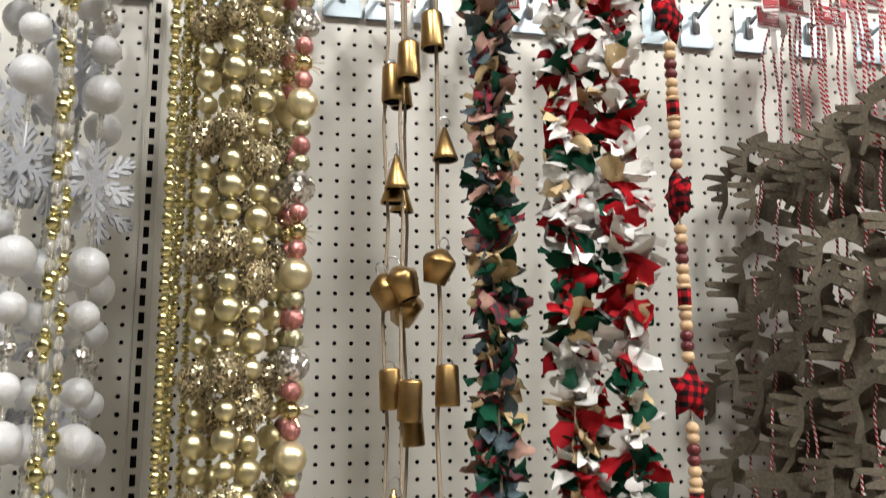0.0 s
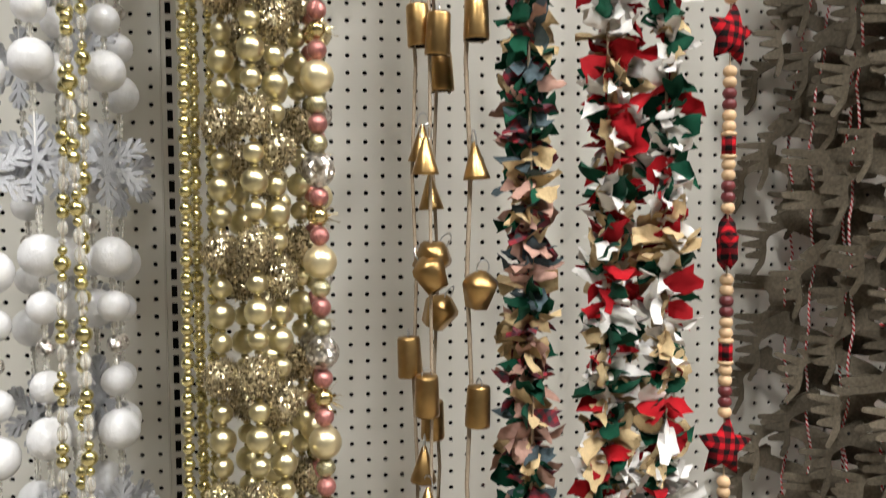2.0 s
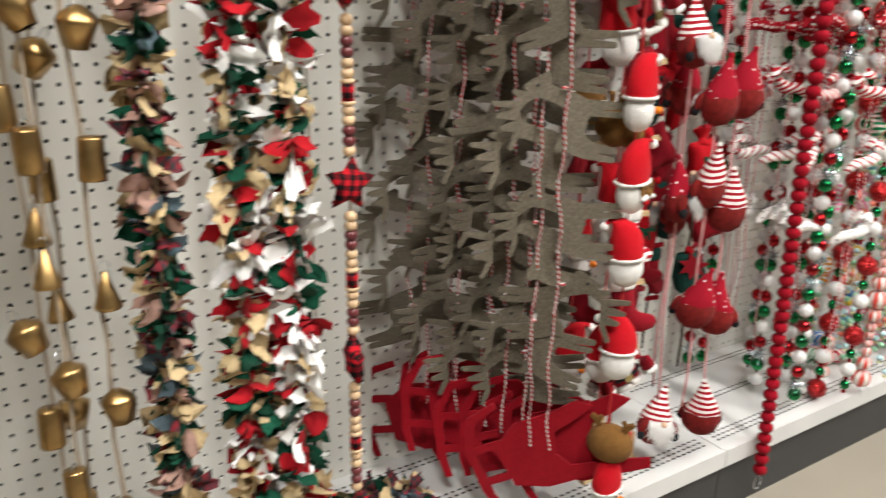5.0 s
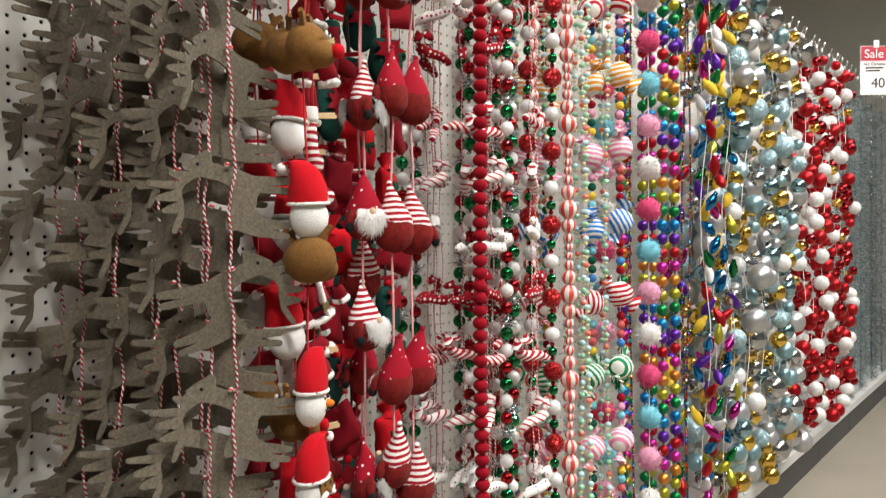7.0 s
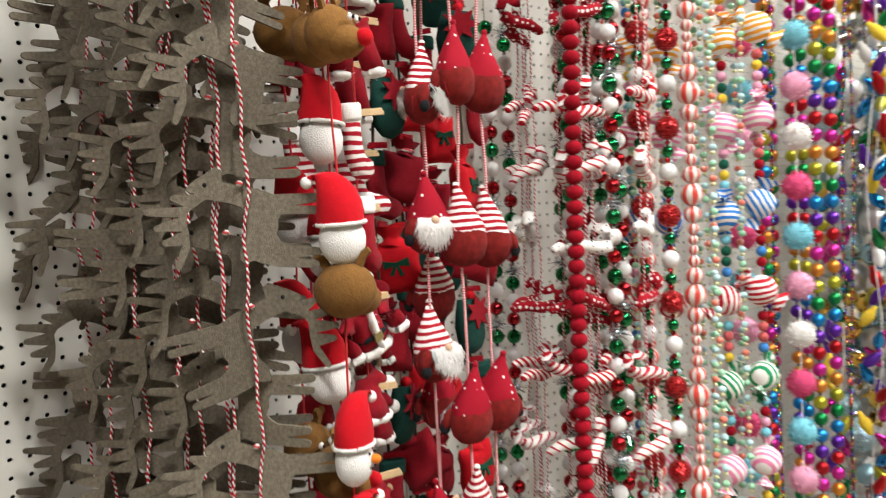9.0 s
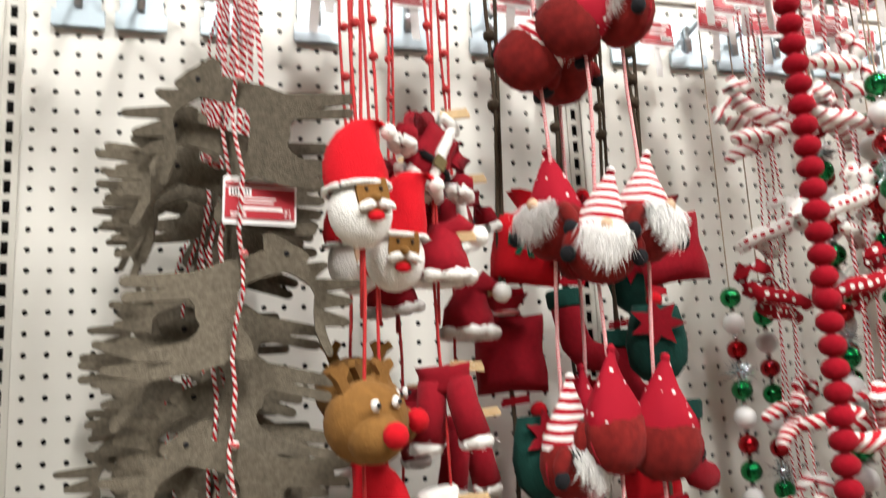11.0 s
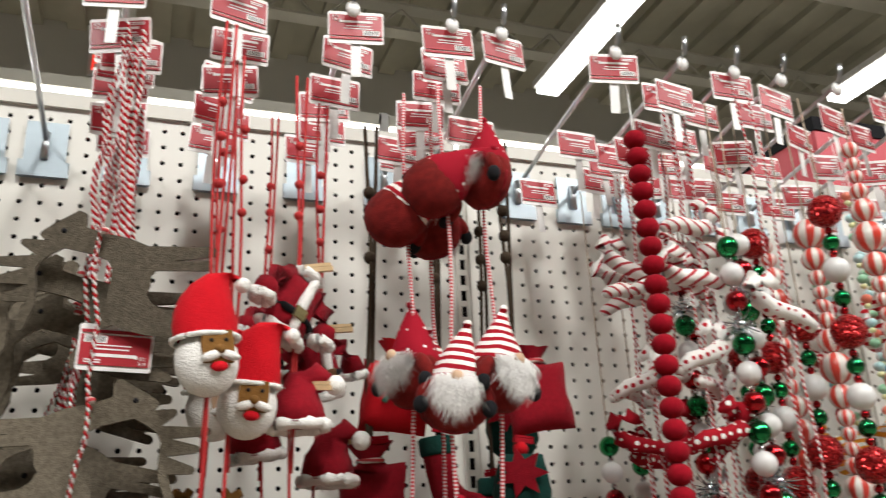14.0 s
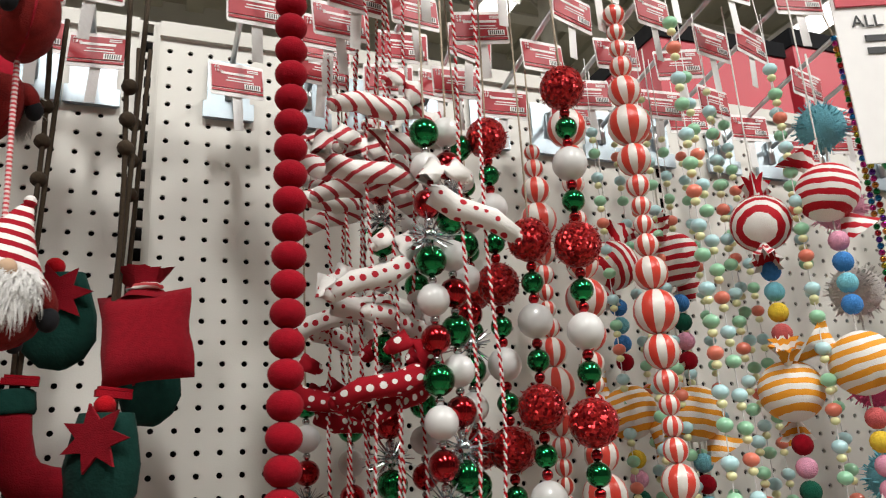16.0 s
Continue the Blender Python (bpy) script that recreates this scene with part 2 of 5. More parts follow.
for nm, c in (("orange", (0.8, 0.33, 0.03)), ("pink", (0.78, 0.25, 0.42)), ("blue", (0.03, 0.2, 0.6)), ("red", (0.45, 0.01, 0.02)), ("green", (0.01, 0.25, 0.09))):
    banded("candy_" + nm, c, (0.8, 0.77, 0.73), 62, 0.9, 0.55)
for nm, c in (("pom_rose", (0.7, 0.08, 0.2)), ("pom_blue", (0.2, 0.55, 0.65)), ("pom_pink", (0.8, 0.36, 0.5)), ("pom_white", (0.8, 0.77, 0.73)), ("pom_red", (0.28, 0.003, 0.012)), ("pom_green", (0.01, 0.1, 0.06)), ("pom_sky", (0.06, 0.24, 0.6)), ("pom_yellow", (0.8, 0.55, 0.05)), ("pom_coral", (0.6, 0.12, 0.12))):
    surface(nm, c, 0.97, var=0.15, scale=200, relief=0.35 if nm == "pom_red" else 0.9, grain=700, each=0.05, sheen=0.03)
for nm, c in (("shine_green", (0.004, 0.2, 0.05)), ("shine_red", (0.38, 0.006, 0.01)), ("shine_blue", (0.01, 0.2, 0.5)), ("shine_purple", (0.1, 0.02, 0.3)), ("shine_magenta", (0.5, 0.02, 0.25)), ("shine_orange", (0.6, 0.22, 0.03)), ("shine_olive", (0.4, 0.38, 0.03)), ("shine_silver", (0.48, 0.48, 0.48)), ("shine_ice", (0.26, 0.42, 0.47)), ("shine_gold", (0.75, 0.48, 0.08))):
    surface(nm, c, 0.14, 0.95, var=0.06, scale=60, relief=0.03, each=0.1, coat=0.3)
    surface(nm.replace("shine", "satin"), c, 0.36, 0.75, var=0.06, scale=60, relief=0.1, each=0.1)
for nm, c in (("disc_green", (0.3, 0.6, 0.38)), ("disc_red", (0.75, 0.2, 0.13)), ("disc_blue", (0.45, 0.7, 0.72)), ("disc_yellow", (0.75, 0.75, 0.4))):
    surface(nm, c, 0.3, var=0.05, relief=0.05, coat=0.3)
surface("tinsel", (0.6, 0.68, 0.72), 0.2, 1.0, var=0.1, relief=0)
surface("tinsel_gold", (0.7, 0.58, 0.3), 0.2, 1.0, var=0.1, relief=0)
surface("box_red", (0.5, 0.03, 0.05), 0.45, var=0.05, scale=5, relief=0)
glowing("tube_white", (1.0, 0.98, 0.95), 6.0)
glowing("exit_red", (1.0, 0.05, 0.03), 1.6)

# ---- mesh kit ----


class Kit:
    """Collects pieces of geometry, each with a material, for one mesh."""

    def __init__(self):
        self.v, self.f, self.m, self.s, self.mats = [], [], [], [], []

    def add(self, verts, faces, mat, smooth=True, at=None):
        if mat not in self.mats:
            self.mats.append(mat)
        k, mi = len(self.v), self.mats.index(mat)
        for p in verts:
            self.v.append(tuple(at @ Vector(p)) if at is not None else tuple(p))
        for q in faces:
            self.f.append(tuple(i + k for i in q))
            self.m.append(mi)
            self.s.append(smooth)
        return self

    def lathe(self, profile, mat, n=12, at=None, smooth=True, caps=True):
        verts, faces = [], []
        for r, z in profile:
            verts += [(r * math.cos(2 * math.pi * i / n), r * math.sin(2 * math.pi * i / n), z) for i in range(n)]
        for j in range(len(profile) - 1):
            for i in range(n):
                a, b2 = j * n + i, j * n + (i + 1) % n
                faces.append((a, b2, b2 + n, a + n))
        if caps:
            faces.append(tuple(range(n - 1, -1, -1)))
            faces.append(tuple(range((len(profile) - 1) * n, len(profile) * n)))
        return self.add(verts, faces, mat, smooth, at)

    def ball(self, r, mat, n=14, m=9, squash=(1, 1, 1), at=None):
        prof = [(max(1e-5, r * math.sin(math.pi * j / m)), -r * math.cos(math.pi * j / m)) for j in range(m + 1)]
        sq = Matrix.Diagonal((*squash, 1))
        return self.lathe(prof, mat, n, (at @ sq) if at is not None else sq, caps=False)

    def tube(self, pts, r, mat, n=6, at=None):
        pts = [Vector(p) for p in pts]
        verts, faces = [], []
        for i, p in enumerate(pts):
            d = (pts[min(i + 1, len(pts) - 1)] - pts[max(i - 1, 0)]).normalized()
            a = d.orthogonal().normalized() if abs(d.z) < 0.9 else (Vector((1, 0, 0)) - d * d.x).normalized()
            b2 = d.cross(a)
            rr = r[i] if isinstance(r, (list, tuple)) else r
            verts += [tuple(p + rr * (math.cos(2 * math.pi * k / n) * a + math.sin(2 * math.pi * k / n) * b2)) for k in range(n)]
        for j in range(len(pts) - 1):
            for i in range(n):
                a, b2 = j * n + i, j * n + (i + 1) % n
                faces.append((a, b2, b2 + n, a + n))
        faces += [tuple(range(n - 1, -1, -1)), tuple(range((len(pts) - 1) * n, len(pts) * n))]
        return self.add(verts, faces, mat, True, at)

    def slab(self, poly, thick, mat, at=None):
        """A flat outline in x, z with a thickness along y."""
        n = len(poly)
        verts = [(x, -thick / 2, z) for x, z in poly] + [(x, thick / 2, z) for x, z in poly]
        faces = [tuple(range(n)), tuple(range(2 * n - 1, n - 1, -1))]
        faces += [(i + n, (i + 1) % n + n, (i + 1) % n, i) for i in range(n)]
        return self.add(verts, faces, mat, False, at)

    def box(self, lo, hi, mat, at=None):
        (a, b2, c), (d, e, f) = lo, hi
        verts = [(a, b2, c), (d, b2, c), (d, e, c), (a, e, c), (a, b2, f), (d, b2, f), (d, e, f), (a, e, f)]
        return self.add(verts, [(3, 2, 1, 0), (4, 5, 6, 7), (0, 1, 5, 4), (1, 2, 6, 5), (2, 3, 7, 6), (3, 0, 4, 7)], mat, False, at)

    def mesh(self, name):
        me = bpy.data.meshes.new(name)
        me.from_pydata(self.v, [], self.f)
        for mt in self.mats:
            me.materials.append(MATS[mt])
        me.polygons.foreach_set("material_index", self.m)
        me.polygons.foreach_set("use_smooth", self.s)
        me.update()
        return me


def put(name, me, parent=None, at=None, label=""):
    ob = new(name, me)
    if at is not None:
        ob.matrix_basis = at
    if parent is not None:
        ob.parent = parent
    if label:
        ob["label"] = label
    return ob


def root(name, x, y, z, label, category, group=""):
    ob = new(name)
    ob.empty_display_size = 0.02
    ob.location = (x, y, z)
    return tagged(ob, label, category, group)


def structure(name, me, label="", category=""):
    return tagged(put(name, me), label, category, kind="structure")


T = Matrix.Translation
rnd = random.Random(7)

# ---- the store: floor, ceiling, walls ----
G = 0.0254
ZTOP = 2.0
BAY = 30
k = Kit().box((-7, -7, -0.1), (12, 8, 0), "floor")
structure("floor", k.mesh("floor"), "pale beige polished concrete shop floor", "floor")
k = Kit().box((-7, -7, 5.4), (12, 8, 5.5), "ceiling")
for i in range(60):
    k.box((-7 + i * 0.32, -7, 5.34), (-6.86 + i * 0.32, 8, 5.4), "ceiling")
structure("ceiling", k.mesh("ceiling"), "grey corrugated steel deck ceiling", "ceiling")
# south and west walls are unseen and darkened to keep bounced fill low
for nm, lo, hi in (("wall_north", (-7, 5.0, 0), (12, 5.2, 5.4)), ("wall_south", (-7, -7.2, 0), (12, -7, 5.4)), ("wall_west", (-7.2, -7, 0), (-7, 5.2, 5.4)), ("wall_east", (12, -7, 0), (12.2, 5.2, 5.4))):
    structure(nm, Kit().box(lo, hi, "grey_wall" if nm in ("wall_north", "wall_east") else "dim_bounce_wall").mesh(nm), "plain grey painted shop wall", "wall")

for by, bz in ((2.3, 4.75), (3.7, 4.9)):
    k = Kit().box((-7, by, bz), (12, by + 0.12, bz + 0.02), "beam").box((-7, by, bz + 0.22), (12, by + 0.12, bz + 0.24), "beam")
    for i in range(46):
        x0 = -7 + i * 0.41
        k.tube([(x0, by + 0.06, bz + 0.02), (x0 + 0.205, by + 0.06, bz + 0.22), (x0 + 0.41, by + 0.06, bz + 0.02)], 0.012, "beam", 5)
    tagged(structure("roof_joist", k.mesh("roof_joist")), "cream painted open web steel roof joist", "joist")
for px in (-0.05, 3.4):
    k = Kit().lathe([(0.06, 0), (0.06, 1.1)], "beam", 14, T((px, 3.4, 4.3)))
    structure("pipe_drop", k.mesh("pipe_drop"), "cream painted drop pipe under the roof", "pipe")

# row of tube lights behind the gondola, with end caps
for i in range(9):
    x0 = -3.6 + i * 1.22
    r = root("shop_light", x0, 2.4, 3.31, "bright white tube light hanging over the next aisle", "ceiling light", "tube lights")
    put("diffuser", Kit().box((0.03, -0.06, -0.05), (1.19, 0.06, 0.03), "tube_white").mesh("diffuser"), r)
    put("housing", Kit().box((0.02, -0.07, 0.033), (1.2, 0.07, 0.09), "beam").mesh("housing"), r)
    put("end_cap", Kit().box((-0.03, -0.07, -0.055), (0.018, 0.07, 0.1), "deck").mesh("end_cap"), r)
# Lights at y -2.7 are out of view; x 5.0 houses the added lamp.
for i, (lx, ly) in enumerate(((2.75, 2.45), (4.9, 2.0), (0.6, -2.7), (2.8, -2.7), (-1.6, -2.7), (5.0, -2.7))):
    r = root("ceiling_light", lx, ly, 4.3, "long white fluorescent ceiling light", "ceiling light", "ceiling lights")
    put("diffuser", Kit().box((-0.08, -0.6, 0), (0.08, 0.9, 0.05), "tube_white").mesh("diffuser"), r)
    put("housing", Kit().box((-0.1, -0.62, 0.052), (0.1, 0.92, 0.1), "card_white").mesh("housing"), r)
    put("hanger", Kit().tube([(0, 0.1, 0.1), (0, 0.1, 1.05)], 0.006, "steel").mesh("hanger"), r)

r = root("exit_sign", -0.4, 4.96, 4.95, "white exit sign with red glowing letters on the grey wall", "exit sign")
put("housing", Kit().box((-0.02, 0, -0.02), (0.36, 0.03, 0.21), "card_white").mesh("housing"), r)


def text_mesh(words, size):
    cu = bpy.data.curves.new("letters", "FONT")
    cu.body, cu.size, cu.extrude = words, size, 0.0004
    ob = bpy.data.objects.new("letters", cu)
    scene.collection.objects.link(ob)
    me = bpy.data.meshes.new_from_object(ob)
    bpy.data.objects.remove(ob)
    return me


def letters(words, size, mat, parent, at):
    me = text_mesh(words, size)
    me.materials.clear()
    me.materials.append(MATS[mat])
    return put("lettering", me, parent, at)


letters("EXIT", 0.2, "exit_red", r, pose(0.0, -0.006, 0.02, 90, 0, 0) @ Matrix.Diagonal((0.72, 1, 1, 1)))

# ---- gondola: pegboard, uprights, deck ----


def pegboard(bay):
    """One panel with real round holes on a one inch grid."""
    verts, faces = [], []
    rh, n, th = 0.0036, 8, 0.004
    ring = [(math.cos(2 * math.pi * i / n), math.sin(2 * math.pi * i / n)) for i in range(n)]
    sq = [(round(c) * G / 2, round(s) * G / 2) for c, s in ring]
    for i in range(1, BAY):
        for j in range(-1, 75):
            cx, cz, b0 = (bay * BAY + i) * G, ZTOP - j * G - (0.008 if bay < 0 else 0.0), len(verts)
            verts += [(cx + a, 0, cz + b2) for a, b2 in sq]
            verts += [(cx + a * rh, 0, cz + b2 * rh) for a, b2 in ring]
            verts += [(cx + a * rh, th, cz + b2 * rh) for a, b2 in ring]
            for q in range(n):
                q2 = (q + 1) % n
                faces += [(b0 + q, b0 + q2, b0 + n + q2, b0 + n + q), (b0 + n + q, b0 + n + q2, b0 + 2 * n + q2, b0 + 2 * n + q)]
    me = bpy.data.meshes.new("pegboard")
    me.from_pydata(verts, [], faces)
    me.materials.append(MATS["board"])
    return me


def slotted_upright(x):
    kk = Kit()
    w = G * 0.5
    for j in range(-1, 76):
        z = ZTOP - (j - 0.1) * G
        kk.box((x - w, 0.001, z - G * 0.5), (x - 0.0042, 0.004, z + G * 0.5), "upright")
        kk.box((x + 0.0042, 0.001, z - G * 0.5), (x + w, 0.004, z + G * 0.5), "upright")
        kk.box((x - 0.0042, 0.001, z + G * 0.33), (x + 0.0042, 0.004, z + G * 0.5), "upright")
        kk.box((x - 0.0042, 0.001, z - G * 0.5), (x + 0.0042, 0.004, z - G * 0.33), "upright")
    for sgn in (-1, 1):
        kk.box((x + sgn * (w - 0.0012) - 0.0012, -0.0045, 0.1), (x + sgn * (w - 0.0012) + 0.0012, 0.0008, ZTOP + 1.4 * G), "upright")
    return kk.mesh("upright")


BAYS = range(-2, 8)
for bay in BAYS:
    x0, x1 = bay * BAY * G, (bay + 1) * BAY * G
    structure("pegboard", pegboard(bay), "cream perforated metal pegboard panel", "pegboard")
    structure("gondola_upright", slotted_upright(x0), "cream slotted steel upright between pegboard panels", "upright")
    kk = Kit().box((x0 + 0.5 * G, -0.006, ZTOP + 0.72 * G), (x1 - 0.5 * G, 0.006, ZTOP + 1.55 * G), "upright")
    kk.box((x0 + 0.5 * G, -0.004, ZTOP + 1.56 * G), (x1 - 0.5 * G, 0.03, ZTOP + 1.62 * G), "upright")
    structure("top_rail", kk.mesh("top_rail"), "cream steel top rail of the pegboard", "trim")
    # added sheet whose near-black colour stands for shade inside the hollow board
    kk = Kit().box((x0, 0.016, 0.1), (x1, 0.026, ZTOP + 1.3 * G), "hollow_shade")
    structure("shade_backing", kk.mesh("shade_backing"), "near-black sheet painting the shade of the hollow behind the pegboard", "backing")
    dk = root("base_shelf", x0, 0, 0, "white perforated steel base shelf of the gondola", "shelf", "base shelves")
    put("shelf_panel", Kit().box((0.001, -0.33, 0.151), (x1 - x0 - 0.001, -0.001, 0.158), "deck").mesh("shelf_panel"), dk)
    put("front_lip", Kit().box((0.001, -0.338, 0.122), (x1 - x0 - 0.001, -0.3305, 0.161), "deck").mesh("front_lip"), dk)
    put("kick_plate", Kit().box((0.001, -0.325, 0.0), (x1 - x0 - 0.001, -0.315, 0.15), "kick").mesh("kick_plate"), dk)
    sl = Kit()
    for ry in (-0.30, -0.287, -0.274, -0.17, -0.157, -0.05, -0.037):
        for i in range(48):
            sl.box((0.02 + i * 0.0152, ry, 0.1582), (0.028 + i * 0.0152, ry + 0.005, 0.1586), "kick")
    tagged(put("perforation", sl.mesh("perforation"), dk), kind="stuff")

# ---- hooks, plates and price cards ----
plate_poly = [(-0.026, 0.085), (0.026, 0.085), (0.0268, 0.083), (0.0268, 0.026), (0.032, 0.025), (0.0322, 0.003), (0.029, 0.0), (-0.029, 0.0), (-0.0322, 0.003), (-0.032, 0.025), (-0.0268, 0.026), (-0.0268, 0.083)]
hook_parts = {
    "plate": Kit().slab(plate_poly, 0.0016, "zinc_plate", T((0, -0.004, 0))).box((-0.0318, -0.009, 0.001), (0.0318, -0.0045, 0.024), "zinc_plate").mesh("plate"),
    "socket": Kit().lathe([(0.0052, 0), (0.0052, 0.04)], "steel", 12, T((0, -0.0095, 0.027))).mesh("socket"),
    "rod": Kit().tube([(0, -0.01, 0.045), (0, -0.016, 0.056), (0, -0.12, 0.078), (0, -0.25, 0.1), (0, -0.335, 0.113), (0, -0.347, 0.118), (0, -0.352, 0.13), (0, -0.353, 0.142)], 0.0036, "steel", 10).mesh("rod"),
    "stop_clip": Kit().ball(0.011, "clear_plastic", 10, 6, (0.8, 0.5, 1), T((0, -0.34, 0.108))).mesh("stop_clip"),
}


def hook(x, z=1.907, clip=True):
    r = root("peg_hook", x, -0.001, z, "long zinc plated steel peg hook on the pegboard", "hook", "peg hooks")
    for nm in ("plate", "socket", "rod") + (("stop_clip",) if clip else ()):
        put(nm, hook_parts[nm], r)
    return r


card = Kit()
card.slab([(-0.033, -0.02), (-0.031, -0.022), (0.031, -0.022), (0.033, -0.02), (0.033, 0.02), (0.031, 0.022), (-0.031, 0.022), (-0.033, 0.02)], 0.0006, "card_white")
for sgn in (-1, 1):
    card.box((-0.031, sgn * 0.0009 - 0.0005, -0.0115), (0.031, sgn * 0.0009 + 0.0005, 0.017), "card_red")
    card.box((-0.031, sgn * 0.0009 - 0.0005, -0.0165), (0.031, sgn * 0.0009 + 0.0005, -0.0135), "card_red")
    for bx, bz, bw, bh in ((-0.02, 0.006, 0.04, 0.003), (-0.012, 0.001, 0.03, 0.0014), (-0.014, -0.0025, 0.034, 0.0012), (0.012, 0.0115, 0.014, 0.0012), (0.012, 0.0138, 0.014, 0.0012)):
        y0 = sgn * 0.0016
        card.box((bx, y0 - 0.0002, bz), (bx + bw, y0 + 0.0002, bz + bh), "card_white")
    card.box((0.008, sgn * 0.0016 - 0.0002, -0.011), (0.028, sgn * 0.0016 + 0.0002, -0.004), "card_white")
    for i in range(7):
        card.box((0.01 + i * 0.0025, sgn * 0.002 - 0.0001, -0.0102), (0.0112 + i * 0.0025, sgn * 0.002 + 0.0001, -0.0048), "ink_black")
card.mesh_data = card.mesh("card_face")
strap_mesh = Kit().slab([(-0.006, 0), (0.006, 0), (0.006, 0.05), (-0.006, 0.05)], 0.0005, "clear_plastic", T((0, 0.002, -0.065))).mesh("plastic_strap")
len_mesh = text_mesh("6 ft\n1.8 m", 0.0048)
len_mesh.materials.clear()
len_mesh.materials.append(MATS["card_white"])


def price_card(x, y, z, turn=0.0, tip=0.0):
    r = root("product_tag", x, y, z, "small red and white printed card tag on a plastic strap", "tag", "product tags")
    r.rotation_euler = (0, radians(tip), radians(turn))
    put("card", card.mesh_data, r)
    put("strap", strap_mesh, r)
    put("lettering", len_mesh, r, pose(-0.028, -0.0022, 0.0125, 90, 0, 0))


def cards_on(x, n, y_far=-0.08, y_near=-0.33, spread=0.012):
    for i in range(n):
        f = i / max(1, n - 1)
        y = y_far + (y_near - y_far) * f
        z = 1.907 + 0.066 - y * 0.17
        price_card(x + rnd.uniform(-spread, spread), y, z - 0.032 - rnd.choice((0, 0, 0.014, 0.03)), rnd.uniform(-16, 16), rnd.uniform(-5, 5))


HOOKS = [-1.05, -0.97, -0.86, -0.8, -0.69, -0.62, -0.55, -0.478, -0.41, -0.33, -0.235, -0.16, -0.08, 0.076, 0.152, 0.258, 0.381, 0.51, 0.634, 0.70, 0.862, 0.965, 1.05, 1.13, 1.23, 1.33, 1.42, 1.52, 1.65, 1.75, 1.86, 2.0, 2.12, 2.25, 2.4, 2.55, 2.7, 2.85, 3.0, 3.2, 3.4, 3.6, 3.8, 3.3, 3.44, 3.7, 3.96, 4.1, 4.15, 4.22, 4.34, 4.46, 4.58, 4.7, 4.82, 4.94, 5.06, 5.18, 5.3, 5.42, 5.54]
for hx in HOOKS:
    hook(hx, clip=hx not in (0.076, 0.152))
for hx, n in ((-0.8, 3), (-0.69, 3), (-0.55, 3), (-0.41, 4), (-0.33, 3), (-0.235, 4), (-0.08, 4), (0.258, 9), (0.381, 7), (0.51, 6), (0.634, 7), (0.70, 3), (0.862, 3), (0.965, 7), (1.05, 5), (1.13, 6), (1.23, 4), (1.33, 5), (1.42, 5), (1.52, 4), (1.65, 3), (1.75, 4), (1.86, 4), (2.0, 3), (2.25, 4), (2.55, 4), (2.85, 4), (3.2, 3)):
    cards_on(hx, n)
price_card(0.284, -0.325, 1.605, 3, 182)

# ---- garlands of beads ----
BEADS, TINY = {}, {}


def bead(key, mat, r, squash=1.0, n=14, m=9):
    kk = Kit().ball(r, mat, n, m, (1, 1, squash))
    BEADS[key] = (kk.mesh(key), 2 * r * squash * 0.97)
    if r < 0.0062:
        TINY[key] = kk


def string(name, x, y, ztop, zbot, pattern, label, category="garland", group="", names=None, start=0, cord="twine", sway=0.004, hang=True, cord_r=0.0011):
    """A hanging string of beads: each bead is a piece of its own."""
    r = root(name, x, y, ztop, label, category, group)
    ph = rnd.uniform(0, 6)
    pts = []
    top = 1.985 - ztop
    if hang:
        pts.append((0, 0, max(top, 0.02)))
    n = 14
    off = lambda d: (sway * math.sin(ph + d * 5), sway * math.cos(ph * 2 + d * 4))
    for i in range(n + 1):
        d = (ztop - zbot) * i / n
        pts.append((*off(d), -d))
    put("cord", Kit().tube(pts, cord_r, cord, 5).mesh("cord"), r)
    d, i, small = 0.0, start, Kit()
    while d < ztop - zbot:
        key = pattern[i % len(pattern)]
        i += 1
        if key[0] == "gap":
            d += key[1]
            continue
        me, h = BEADS[key[0]]
        d += h / 2
        ox, oy = off(d)
        if key[0] in TINY:
            t = TINY[key[0]]
            small.add(t.v, t.f, t.mats[0], True, T((ox, oy, -d)))
            d += h / 2
            continue
        put(key[1] if len(key) > 1 else "bead", me, r, T((ox, oy, -d)) @ Matrix.Rotation(rnd.uniform(-0.5, 0.5) if key[0] == "flake" else rnd.uniform(0, 6.28), 4, "Z") @ Matrix.Rotation(rnd.uniform(-0.12, 0.12), 4, "X"))
        d += h / 2
    if small.v:
        tagged(put("spacer_bead", small.mesh("spacer_bead"), r), kind="stuff")
    return r


bead("white_large", "white_bead", 0.0225)
bead("white_mid", "white_bead", 0.0172)
bead("white_small", "white_bead", 0.0125)
bead("tiny_clear", "clear_bead", 0.004, 1, 8, 5)
bead("silver_ball", "silver_facets", 0.0095)
bead("gold_m", "gold_bead", 0.0138)
bead("gold_s", "gold_bead", 0.0106)
bead("gold_t", "gold_small", 0.005, 1, 8, 6)
bead("gold_mini", "gold_small", 0.0066, 1, 10, 7)
bead("gold_knob", "gold_small", 0.0085, 1, 10, 7)
bead("gold_ring", "gold_dark", 0.0045, 0.5, 8, 5)
bead("clear_long", "clear_bead", 0.0055, 1.7, 8, 6)
bead("gold_matte", "gold_pale", 0.0178)
bead("pale_s", "gold_streak", 0.0104)
bead("pink_m", "pink_bead", 0.0104)
bead("pink_s", "pink_bead", 0.0104)
bead("facet", "silver_facets", 0.0178)
bead("wood", "wood_bead", 0.0082, 0.92, 12, 7)
bead("maroon", "wood_maroon", 0.0084, 0.92, 12, 7)
bead("wood_disc", "wood_bead", 0.0096, 0.45, 12, 6)
bead("red_felt", "pom_red", 0.0148, 0.86, 16, 10)
bead("or_green", "shine_green", 0.0148)
